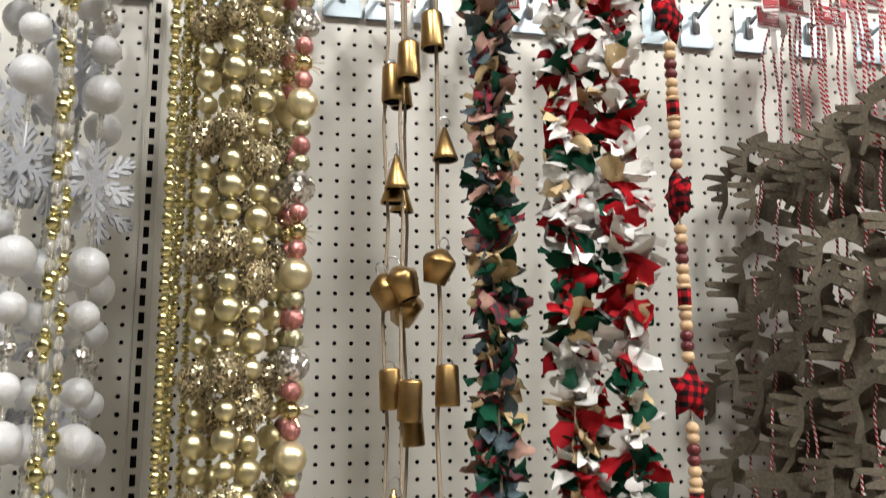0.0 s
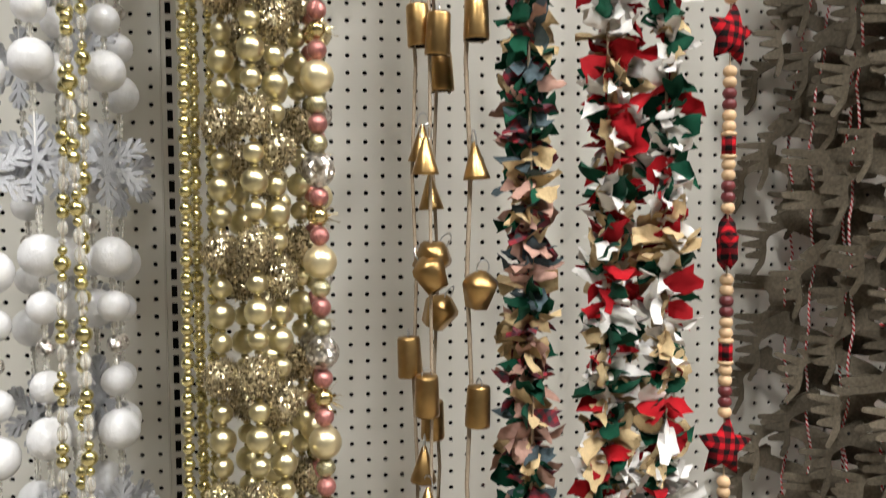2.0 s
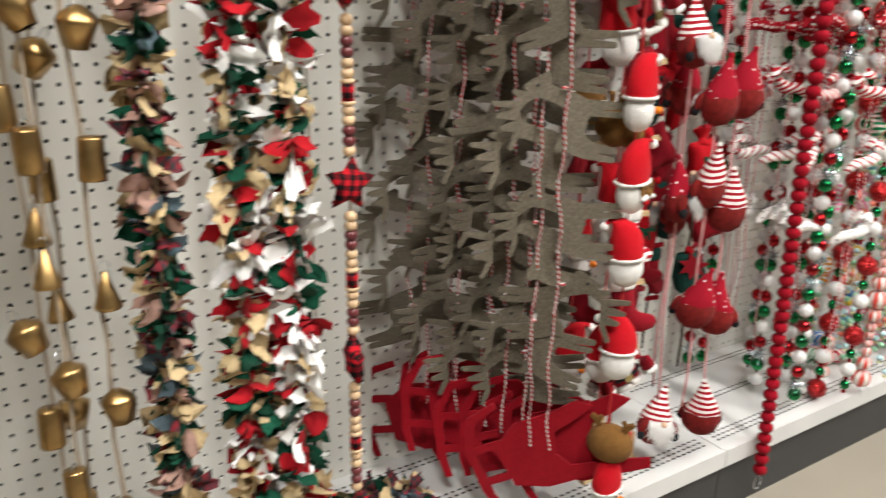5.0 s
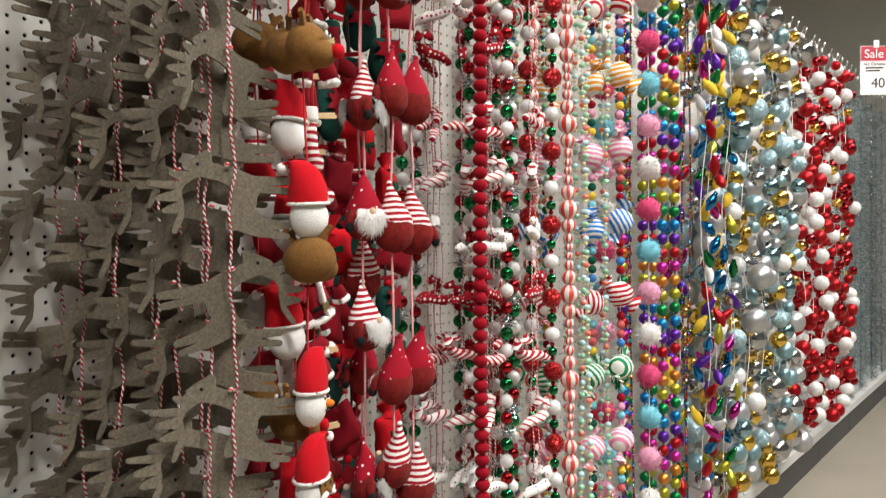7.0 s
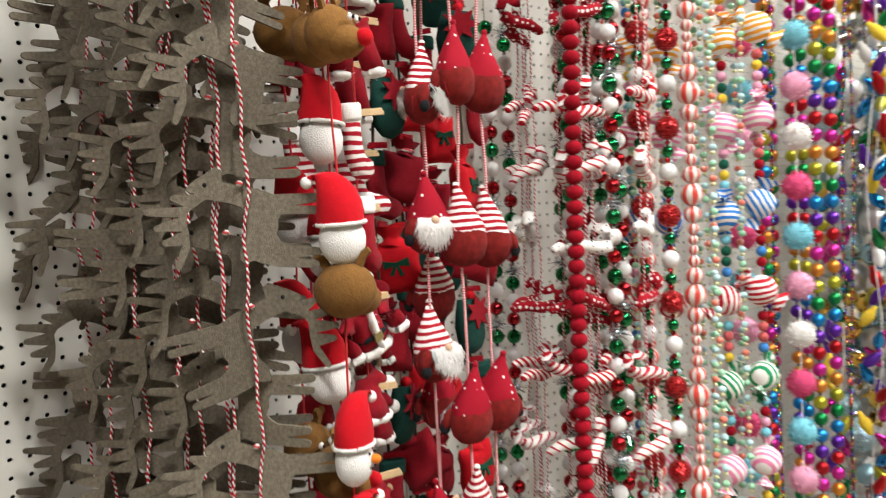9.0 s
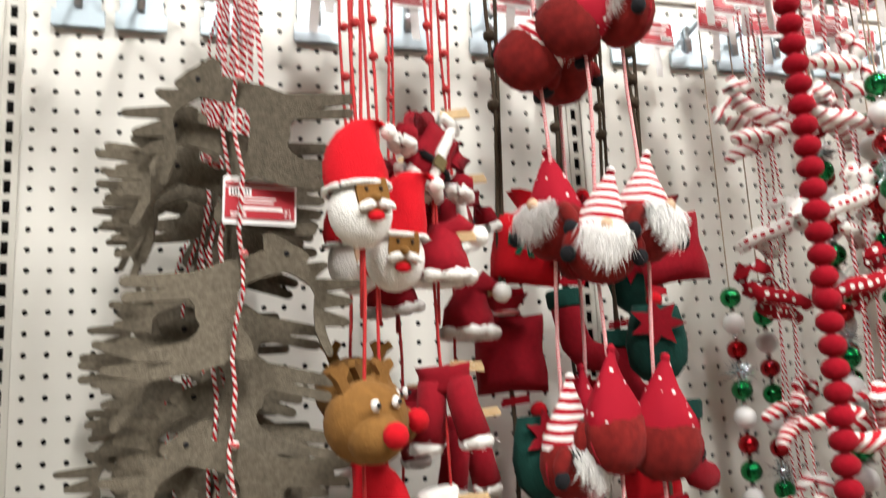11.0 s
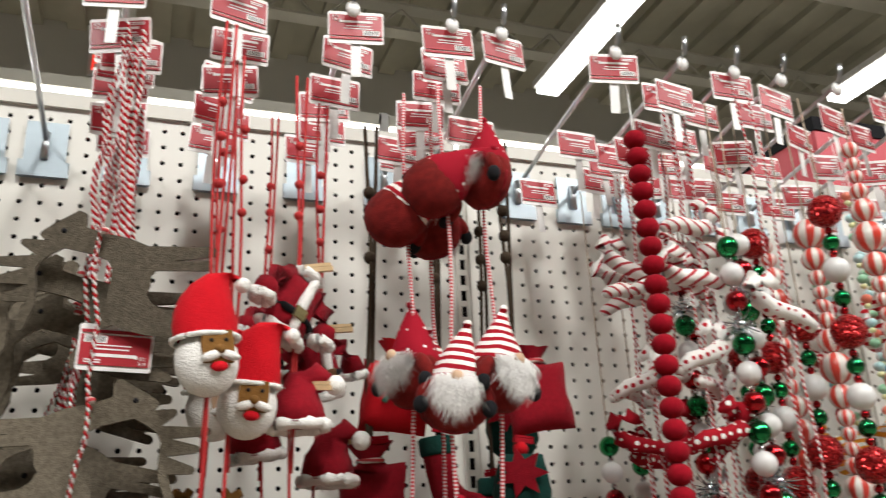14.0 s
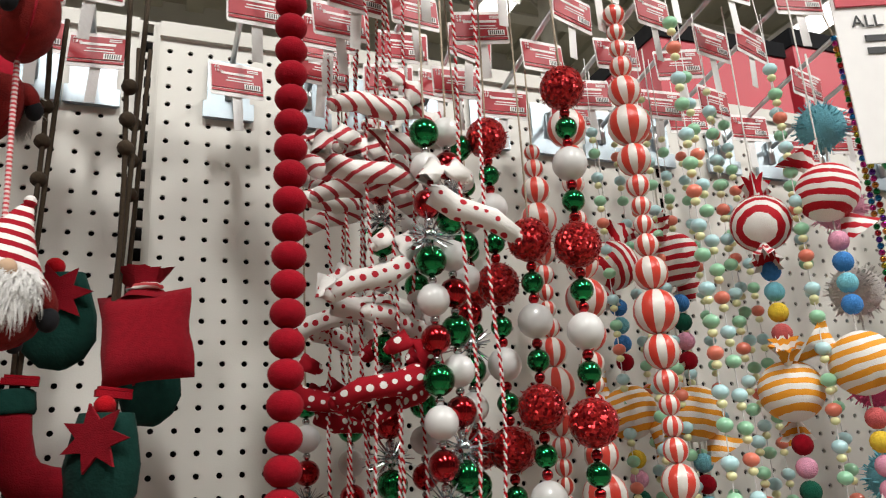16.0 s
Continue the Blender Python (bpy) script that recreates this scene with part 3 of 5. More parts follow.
bead("or_white", "white_plain", 0.0152)
bead("or_red", "shine_red", 0.0142)
bead("sil_cap", "shine_silver", 0.0045, 0.9, 8, 5)
bead("red_t", "shine_red", 0.0055, 1, 8, 6)
bead("green_s", "shine_green", 0.0112)
bead("white_s2", "white_plain", 0.0172)
bead("mint_l", "peppermint", 0.0225)
bead("mint_m", "peppermint", 0.0175)
bead("mint_s", "peppermint", 0.0122)
bead("mint_t", "peppermint", 0.0102)
for c in ("green", "red", "blue", "yellow"):
    bead("disc_" + c, "disc_" + c, 0.0082 if c != "yellow" else 0.005, 0.85, 10, 6)
for c in ("red", "green", "sky", "coral", "pink", "blue", "yellow", "rose", "white"):
    bead("minipom_" + c, "pom_" + c, 0.011, 1, 10, 7)
for c in ("red", "green", "blue", "purple", "magenta", "orange", "olive"):
    bead("rb_" + c, "satin_" + c, 0.0165)
    bead("seed_" + c, "shine_" + c, 0.004, 1, 6, 4)


def spiky(mat, core, r, count, width, length_var=0.5, seed=1):
    """A ball of fine tinsel blades round a core."""
    q = random.Random(seed)
    kk = Kit().ball(core, mat, 12, 8)
    verts, faces = [], []
    for i in range(count):
        d = Vector((q.gauss(0, 1), q.gauss(0, 1), q.gauss(0, 1))).normalized()
        s = d.orthogonal().normalized()
        s = (s * math.cos(i) + d.cross(s) * math.sin(i)) * width
        tip = d * r * q.uniform(1 - length_var, 1.0) + s * q.uniform(-2, 2)
        b0 = d * core * 0.9
        j = len(verts)
        verts += [tuple(b0 - s), tuple(b0 + s), tuple(tip + s * 0.6), tuple(tip - s * 0.6)]
        faces.append((j, j + 1, j + 2, j + 3))
    return kk.add(verts, faces, mat, False)


BEADS["glit"] = (spiky("gold_glitter", 0.0195, 0.0235, 800, 0.0006, 0.15, 2).mesh("glitter_ball"), 0.043)
BEADS["rglit"] = (spiky("red_glitter", 0.0225, 0.0255, 160, 0.0006, 0.15, 3).mesh("glitter_ball"), 0.045)
BEADS["tuft"] = (spiky("tinsel_gold", 0.0098, 0.024, 90, 0.0004, 0.7, 4).mesh("tinsel_tuft"), 0.0202)
BEADS["stuft"] = (spiky("tinsel", 0.008, 0.03, 90, 0.0007, 0.6, 5).mesh("tinsel_tuft"), 0.02)
for c in ("rose", "blue", "pink", "white"):
    BEADS["pom_" + c] = (spiky("pom_" + c, 0.031, 0.04, 420, 0.0011, 0.3, 6).mesh("pompom"), 0.062)


def snowflake():
    """A flat six-armed flake cut in one piece, with three pairs of twigs on each arm."""
    right = [(0.0036, 0.006)]
    for d, ln in ((0.013, 0.012), (0.023, 0.016), (0.034, 0.01)):
        right += [(0.0028, d - 0.001), (ln * 0.8, d + ln * 0.66), (ln * 0.8 - 0.0008, d + ln * 0.66 + 0.0042), (ln * 0.8 - 0.0038, d + ln * 0.66 + 0.0036), (0.0024, d + 0.0045)]
    arm = right + [(0.0016, 0.0455), (0.0, 0.047), (-0.0016, 0.0455)] + [(-x, z) for x, z in reversed(right)]
    line = []
    for a in range(6):
        c, n = math.cos(-a * math.pi / 3), math.sin(-a * math.pi / 3)
        line += [(-x * c - z * n, -x * n + z * c) for x, z in arm]
    return Kit().slab(line, 0.0045, "flake").mesh("snowflake")


BEADS["flake"] = (snowflake(), 0.094)

tc = [("tiny_clear",)] * 2
flake_run = [("white_large",), *tc, ("white_mid",), *tc, ("silver_ball",), *tc, ("white_mid",), *tc, ("white_large",), *tc, *tc, ("flake", "snowflake"), *tc, *tc]
FLAKE_TOP = 1.99
for i, (x, y, dz, st) in enumerate(((-0.839, -0.33, 0.0, 17), (-0.829, -0.27, -0.005, 17), (-0.776, -0.29, -0.005, 17), (-0.808, -0.25, 0.0, 0), (-0.79, -0.2, -0.01, 16), (-0.885, -0.34, 0.0, 15), (-0.88, -0.24, -0.02, 0), (-0.94, -0.3, 0.0, 6), (-1.0, -0.32, 0.0, 3), (-0.85, -0.16, 0.0, 4))):
    string("snowflake_garland", x, y, FLAKE_TOP + dz, 0.25, flake_run, "white frosted bead garland with grey glitter snowflakes", group="white snowflake garlands", start=st, cord="clear_plastic")
fine_run = [("gold_t",), ("gold_knob",), ("gold_t",), ("clear_long",), ("clear_long",), ("gold_mini",), ("gold_mini",), ("clear_long",), ("tiny_clear",)]
for x, y, st in ((-0.803, -0.37, 0), (-0.79, -0.375, 4), (-0.8, -0.33, 6)):
    string("beaded_garland", x, y, 1.94, 0.2, fine_run, "thin garland of small gold and clear beads", group="thin gold garlands", start=st, sway=0.007)
for i in range(4):
    string("beaded_garland", -0.686 + 0.0085 * (i % 3) + 0.001 * i, -0.385 + 0.022 * i, 1.94, 0.2, [("gold_mini",), ("gold_ring",)] if i == 0 else [("gold_mini",), ("gold_ring",), ("gold_t",), ("gold_ring",)], "slim garland of small shiny gold beads", group="slim gold garlands", start=i, sway=0.002)
gold_run = [("glit", "glitter_ball"), ("gold_ring",), ("gold_s",), ("gold_ring",), ("gold_m",), ("gold_ring",), ("gold_s",), ("gold_ring",)]
for x, y, zt in ((-0.652, -0.375, 1.985), (-0.619, -0.4, 1.992), (-0.594, -0.385, 1.96), (-0.578, -0.32, 1.99), (-0.61, -0.31, 1.93), (-0.635, -0.33, 1.95), (-0.6, -0.25, 1.97)):
    string("gold_bead_garland", x, y, zt, 0.2, gold_run, "gold garland of metallic beads and glitter tinsel balls", group="gold bead garlands", sway=0.003)
pink_run = [("gold_matte",), ("pale_s",), ("pink_m",), ("pale_s",), ("facet",), ("pink_s",), ("tuft", "tinsel_tuft"), ("pink_s",)]
for x, y, zt, st in ((-0.552, -0.37, 1.831, 0), (-0.563, -0.32, 1.97, 2), (-0.557, -0.25, 1.96, 5)):
    string("bead_garland", x, y, zt, 0.2, pink_run, "gold, pink and silver bead garland with tinsel tufts", group="pink and gold garlands", start=st, sway=0.003)

# ---- brass bells on twine ----
bell_shapes = {
    "tin": Kit().lathe([(0.0125, 0), (0.0142, 0.0), (0.0146, 0.003), (0.0132, 0.044), (0.012, 0.0465), (0.001, 0.0472)], "bell_brass", 18, caps=False).lathe([(0.0125, 0.001), (0.0118, 0.043), (0.001, 0.044)], "felt_black", 14, caps=False).mesh("bell_body"),
    "cone": Kit().lathe([(0.0135, 0), (0.0155, 0.0), (0.0145, 0.004), (0.0025, 0.041), (0.001, 0.042)], "bell_brass", 18, caps=False).lathe([(0.0135, 0.001), (0.002, 0.038)], "felt_black", 12, caps=False).mesh("bell_body"),
    "cow": Kit().lathe([(0.0125, 0), (0.0142, 0.0), (0.0215, 0.026), (0.02, 0.031), (0.006, 0.041), (0.001, 0.042)], "bell_brass", 6, caps=False).lathe([(0.0122, 0.001), (0.018, 0.026), (0.001, 0.036)], "felt_black", 6, caps=False).mesh("bell_body"),
}
ring_mesh = Kit().tube([(0.007 * math.cos(a * math.pi / 6), 0, 0.002 + 0.01 * math.sin(a * math.pi / 6)) for a in range(13)], 0.0009, "steel", 5).mesh("wire_loop")
for s, (x, y, z0, step) in enumerate(((-0.388, -0.32, 1.743, 0.144), (-0.43, -0.31, 1.705, 0.134), (-0.446, -0.29, 1.68, 0.1235), (-0.415, -0.25, 1.69, 0.14))):
    r = root("bell_garland", x, y, 1.99, "string of antique brass bells knotted on natural twine", "bell garland", "brass bell garlands")
    put("twine", Kit().tube([(0, 0, 0)] + [(0.003 * math.sin(3 * i + s), 0.003 * math.cos(2 * i + s), -0.12 * i) for i in range(1, 15)], 0.0021 if s else 0.0026, "twine", 6).mesh("twine"), r)
    for i in range(int((z0 - 0.3) / step) + 1):
        kind = ("tin", "cone", "cow")[i % 3]
        lean = 30 if kind == "cow" else 5
        b = put("bell", bell_shapes[kind], r, pose(rnd.choice((-0.007, 0.007)), -0.012, z0 - step * i + rnd.uniform(-0.006, 0.006) - 0.022 - 1.99, rnd.uniform(-lean, lean), rnd.uniform(-lean, lean), rnd.uniform(0, 360)))
        put("wire_loop", ring_mesh, b, T((0, 0, 0.043)))

# ---- rag garlands ----


def strip_mesh(mat, seed):
    """A torn strip of cloth tied in the middle, with two curled tails."""
    q = random.Random(seed)
    verts, faces = [], []
    for side in (1, -1):
        w, ln = q.uniform(0.0095, 0.0135), q.uniform(0.024, 0.038)
        bend, twist, n, k0 = q.uniform(-1.5, 1.5), q.uniform(-1.3, 1.3), 6, len(verts)
        droop, skew = q.uniform(-0.5, 0.3), q.uniform(-0.2, 0.2)
        for i in range(n):
            f = i / (n - 1)
            a = bend * f
            c = Vector((side * ln * f * math.cos(a * 0.6), ln * 0.5 * math.sin(a) * f, ln * f * (0.25 * math.sin(a + twist) + droop * f)))
            ww = w * (0.35 + 0.65 * min(1, f * 2.6)) * (1 + q.uniform(-0.12, 0.12))
            tw = twist * f * 1.7
            s = Vector((side * skew * (f > 0.9), math.sin(tw), math.cos(tw))) * ww
            for j, u in enumerate((-1, -0.45, 0.2, 1)):
                fold = Vector((0, math.cos(tw), -math.sin(tw))) * w * 0.4 * math.sin(f * 3.5 + bend + 2.1 * j) * (1 if 0 < j < 3 else 0.45)
                verts.append(tuple(c + s * u + fold))
        for i in range(n - 1):
            for j in range(3):
                a = k0 + i * 4 + j
                faces.append((a, a + 1, a + 5, a + 4))
    k2 = len(verts)
    verts += [(x, y + 0.0009, z) for x, y, z in verts]
    faces += [tuple(k2 + i for i in reversed(fc)) for fc in faces]
    return Kit().add(verts, faces, mat, True).mesh("cloth_strip")


def twisted_twine(pts, r=0.0013, pitch=0.0085):
    """Two thin strands, one red and one white, wound round each other along a line."""
    pts = [Vector(p) for p in pts]
    kk, lines, run = Kit(), ([], []), 0.0
    for a, b in zip(pts, pts[1:]):
        ln = (b - a).length
        n = max(1, int(ln / (pitch / 5)))
        for i in range(n):
            p, ang = a.lerp(b, i / n), 2 * math.pi * (run + ln * i / n) / pitch
            for k, line in enumerate(lines):
                line.append((p.x + r * 0.8 * math.cos(ang + k * math.pi), p.y + r * 0.8 * math.sin(ang + k * math.pi), p.z))
        run += ln
    kk.tube(lines[0], r, "felt_red", 5).tube(lines[1], r, "rag_white", 5)
    return kk.mesh("twine")


def rag_garland(x, y, radius, count, weights, label, layers):
    pool = [(strip_mesh(m, 100 * i + j)) for i, (m, wgt) in enumerate(weights) for j in range(wgt)]
    for li, (dx, dy, cnt) in enumerate(layers):
        r = root("rag_garland", x + dx, y + dy, 1.96, label, "garland", "rag garlands")
        put("cord", Kit().tube([(0, 0, 0.03)] + [(0.004 * math.sin(i), 0.004 * math.cos(i * 1.7), -0.125 * i) for i in range(15)], 0.002, "twine", 6).mesh("cord"), r)
        for i in range(cnt):
            d = 0.02 + 1.75 * (i + rnd.random()) / cnt
            a = rnd.uniform(0, 2 * math.pi)
            put("cloth_strip", rnd.choice(pool), r, T((0, 0, -d)) @ Matrix.Rotation(a, 4, "Z") @ Matrix.Rotation(rnd.uniform(-0.7, 0.9), 4, "Y") @ Matrix.Rotation(rnd.uniform(-1.5, 1.5), 4, "X") @ Matrix.Diagonal((radius, radius, radius, 1)))


rag_garland(-0.322, -0.34, 1.0, 0, [("rag_green", 4), ("rag_plaid", 4), ("rag_burlap", 4), ("rag_blush", 4), ("rag_slate", 4)], "garland of torn dark plaid, green and burlap cloth strips", [(0, 0, 300), (0.004, 0.05, 200)])
rag_garland(-0.208, -0.36, 1.08, 0, [("rag_green", 5), ("rag_red", 6), ("rag_white", 9), ("rag_burlap", 4)], "full garland of torn red, white, green and burlap cloth strips", [(-0.03, 0, 290), (0.032, -0.01, 290), (0.0, 0.05, 240)])

# the tail of a dark rag garland lies heaped on the deck
r = root("rag_garland", 0.03, -0.17, 0.16, "heaped tail of a dark torn cloth garland on the white deck", "garland", "rag garlands")
put("cord", Kit().tube([(0.1 * math.cos(i * 0.9) * (1 - i / 20), 0.06 * math.sin(i * 0.9), 0.006 + 0.002 * i) for i in range(14)], 0.002, "twine", 6).mesh("cord"), r)
heap = [strip_mesh(m, 900 + j) for j, m in enumerate(("rag_green", "rag_plaid", "rag_slate", "rag_green", "rag_plaid", "rag_burlap"))]
for i in range(70):
    a, d = rnd.uniform(0, 6.28), rnd.random() ** 0.5
    put("cloth_strip", rnd.choice(heap), r, pose(0.13 * d * math.cos(a), 0.09 * d * math.sin(a), 0.02 + 0.07 * (1 - d) * rnd.random(), rnd.uniform(-30, 30), rnd.uniform(-25, 25), rnd.uniform(0, 360)))

# ---- plaid star and wood bead garland ----


def puffy_star(r_out, r_in, depth, mat):
    kk = Kit()
    n = 10
    ring = [((r_out if i % 2 == 0 else r_in) * math.sin(i * math.pi / 5), (r_out if i % 2 == 0 else r_in) * math.cos(i * math.pi / 5)) for i in range(n)]
    verts = [(0, -depth, 0), (0, depth, 0)] + [(x, 0, z) for x, z in ring]
    mid = [(x * 0.62, -depth * 0.8, z * 0.62) for x, z in ring] + [(x * 0.62, depth * 0.8, z * 0.62) for x, z in ring]
    verts += mid
    faces = []
    for i in range(n):
        j = (i + 1) % n
        faces += [(0, 12 + j, 12 + i), (12 + i, 12 + j, 2 + j, 2 + i), (1, 22 + i, 22 + j), (22 + j, 22 + i, 2 + i, 2 + j)]
    return kk.add(verts, faces, mat, True).mesh("puffy_star")


star_mesh = puffy_star(0.039, 0.0205, 0.012, "buffalo")
spool_mesh = Kit().lathe([(0.008, -0.011), (0.008, 0.011)], "buffalo", 12).mesh("plaid_spool")
r = root("star_garland", -0.082, -0.333, 1.99, "wooden bead garland with padded red and black plaid stars", "garland")
put("cord", Kit().tube([(0, 0, 0), (0, 0, -1.72)], 0.0012, "twine", 5).mesh("cord"), r)
star_z = [1.79 - 0.242 * i for i in range(7)]
turns = [30, 82, 20, 70, 5, 78, 25]
for z, tn in zip(star_z, turns):
    put("padded_star", star_mesh, r, pose(0, 0, z - 1.99, 0, 8, tn))
for a in range(6):
    run = ["wood", "wood", "maroon", "maroon", "wood", "wood", "wood_disc", "spool", "wood_disc", "wood", "wood", "maroon", "maroon", "wood"]
    top, bot = star_z[a] - 0.036, star_z[a + 1] + 0.036
    hs = [0.022 if q == "spool" else BEADS[q][1] for q in run]
    gap = (top - bot - sum(hs)) / len(hs)
    z = top
    for q, h in zip(run, hs):
        z -= h / 2 + gap / 2
        put("wood_bead" if q != "spool" else "plaid_spool", spool_mesh if q == "spool" else BEADS[q][0], r, T((0, 0, z - 1.99)))
        z -= h / 2 + gap / 2

# ---- felt reindeer garlands with felt sleighs ----


def blob(pts, w):
    """An outline round a line of points with widths, as two sides of a strip."""
    left, right = [], []
    for i, (x, z) in enumerate(pts):
        a, b = pts[max(0, i - 1)], pts[min(len(pts) - 1, i + 1)]
        dx, dz = b[0] - a[0], b[1] - a[1]
        ln = math.hypot(dx, dz) or 1
        ww = w[i] if isinstance(w, (list, tuple)) else w
        left.append((x - dz / ln * ww, z + dx / ln * ww))
        right.append((x + dz / ln * ww, z - dx / ln * ww))
    return left + right[::-1]


def finger(a, tip, b, w):
    """A round-ended limb of an outline, from a out to tip and back to b."""
    mx, mz = (a[0] + b[0]) / 2, (a[1] + b[1]) / 2
    dx, dz = tip[0] - mx, tip[1] - mz
    ln = math.hypot(dx, dz)
    dx, dz = dx / ln, dz / ln
    side = 1 if (a[0] - mx) * -dz + (a[1] - mz) * dx > 0 else -1
    nx, nz = -dz * w * side, dx * w * side
    cx, cz = tip[0] - dx * w, tip[1] - dz * w
    return [(cx + nx, cz + nz), (cx + nx * 0.7 + dx * w * 0.7, cz + nz * 0.7 + dz * w * 0.7), tip, (cx - nx * 0.7 + dx * w * 0.7, cz - nz * 0.7 + dz * w * 0.7), (cx - nx, cz - nz)]


def felt_deer(variant):
    """Felt reindeer cut in one piece; it hangs on its side, legs to +x and antlers to -x."""
    q = random.Random(variant)
    j = lambda p, s=0.002: (p[0] + q.uniform(-s, s), p[1] + q.uniform(-s, s))
    head = [(-0.028, 0.056), (-0.021, 0.052), (-0.022, 0.039), (-0.008, 0.033), (0.017, 0.026), (0.034, 0.0175)]
    crotch, belly = (0.056, 0.0015), [(0.04, -0.007), (0.0353, -0.0125), (0.0343, -0.022), (0.0303, -0.0296), (0.0343, -0.0374), (0.042, -0.0435)]
    hock, rump = (0.05, -0.0605), [(0.03, -0.0687), (0.011, -0.0624), (0.0, -0.0566), (-0.01, -0.0595), (-0.0147, -0.054), (-0.0135, -0.0437), (-0.0047, -0.031), (-0.002, -0.018), (0.0, -0.002), (-0.004, 0.006), (-0.017, 0.0125), (-0.042, 0.02)]
    stem_in = [(-0.0515, 0.0155), (-0.0633, 0.008), (-0.0676, 0.0), (-0.0665, -0.0156), (-0.068, -0.034)]
    stem_out = [(-0.0755, -0.029), (-0.0735, -0.013), (-0.0755, 0.003), (-0.067, 0.0145), (-0.0515, 0.0275)]
    tines = [j(p) for p in ((-0.0836, -0.0568), (-0.0977, -0.0237), (-0.1036, -0.0066), (-0.1123, 0.0122), (-0.08, 0.028))]
    ear = [(-0.06, 0.0293), (-0.0633, 0.0337), (-0.062, 0.0368), (-0.0515, 0.0437)]
    line = head + finger(head[-1], j((0.096, 0.008)), crotch, 0.0049) + [crotch] + finger(crotch, j((0.0945, -0.0066)), belly[0], 0.0047) + belly
    line += finger(belly[-1], j((0.083, -0.058)), hock, 0.0045) + [hock] + finger(hock, j((0.0777, -0.074)), rump[0], 0.0045) + rump + stem_in
    prev = stem_in[-1]
    for tip, out in zip(tines, stem_out):
        line += finger(prev, tip, out, 0.0036) + [out]
        prev = out
    return Kit().slab((line + ear), 0.0036, "felt_taupe").mesh("felt_reindeer")


deer_eye = Kit().lathe([(0.0026, -0.0022), (0.0026, 0.0022)], "felt_black", 8, pose(0, 0, 0, 90, 0, 0)).mesh("eye")


def felt_sleigh():
    kk = Kit()
    kk.slab([(-0.045, 0.03), (-0.05, 0.06), (-0.038, 0.075), (-0.028, 0.055), (-0.02, 0.028), (0.01, 0.02), (0.03, 0.03), (0.04, 0.075), (0.052, 0.072), (0.05, 0.0), (0.035, -0.035), (-0.02, -0.04), (-0.045, -0.01)], 0.004, "felt_sleigh")
    kk.slab(blob([(-0.075, -0.02), (-0.066, -0.05), (-0.03, -0.066), (0.03, -0.066), (0.06, -0.06)], [0.004, 0.005, 0.005, 0.005, 0.004]), 0.0037, "felt_sleigh")
    for sx in (-0.025, 0.02):
        kk.slab(blob([(sx, -0.03), (sx, -0.066)], 0.005), 0.0033, "felt_sleigh")
    return kk.mesh("felt_sleigh")


deer_meshes = [felt_deer(i) for i in range(5)]
sleigh_mesh = felt_sleigh()
twist = lambda n, ln, ph: [(0.004 * math.sin(i * 0.55 + ph) + 0.003 * math.sin(i * 1.7), 0.002 * math.cos(i * 1.3 + ph), -ln * i / n) for i in range(n + 1)]
knot_mesh = Kit().ball(0.0042, "candy_twine", 8, 6, (1, 1, 0.8)).mesh("knot")
DEER_ROWS = [(-0.335, 0.264), (-0.308, 0.246), (-0.28, 0.256), (-0.252, 0.236), (-0.222, 0.224), (-0.192, 0.236), (-0.16, 0.2), (-0.128, 0.212), (-0.095, 0.18), (-0.06, 0.166)]
for s, (y, xlow) in enumerate(DEER_ROWS):
    x = 0.262 + rnd.uniform(-0.012, 0.012)
    r = root("reindeer_garland", x, y, 1.95, "grey felt reindeer garland on red and white twine", "garland", "felt reindeer garlands")
    lean = lambda d: (xlow - x) * min(1.0, d / 0.7)
    put("twine", twisted_twine([(a + lean(-c) - 0.004, b - 0.012, c) for a, b, c in twist(60, 1.62, s)]), r)
    put("twine", twisted_twine([(0.012, 0.002, 0.0)] + [(0.012 + 0.003 * math.sin(i + s), 0.002, -0.03 * i) for i in range(1, 11)], 0.0016), r)
    for i in range(8):
        z = 1.675 - 0.156 * i + rnd.uniform(-0.012, 0.012) - 0.156 * ((s * 0.38) % 1.0) * (1.0 if i else 0.5)
        mirror = (i * 3 + s * 5) % 9 == 3
        face = rnd.uniform(-14, 10) if z > 1.35 else rnd.uniform(-48, -14)
        m = pose(lean(1.95 - z) + 0.004 + rnd.uniform(-0.008, 0.008), -0.004, z - 1.95, rnd.uniform(-9, 9), rnd.uniform(-10, 10), face) @ Matrix.Diagonal((-1 if mirror else 1, 1, 1, 1))
        d = put("felt_reindeer", deer_meshes[(i * 2 + s) % 5], r, m)
        if s < 6:
            put("eye", deer_eye, d, T((-0.042, 0, 0.0365)))
            put("knot", knot_mesh, r, m @ T((-0.004, -0.009, 0.033)))
    put("felt_sleigh", sleigh_mesh, r, pose(lean(1.7) + 0.03 + rnd.uniform(-0.02, 0.05), -0.004, 0.3 - 1.95 + rnd.uniform(-0.02, 0.03), rnd.uniform(-8, 8), rnd.uniform(65, 95), rnd.uniform(-55, -15)) @ Matrix.Diagonal((1.45, 1, 1.6, 1)), "crimson felt sleigh")

# ---- stuffed dolls; each is one plain mesh ----


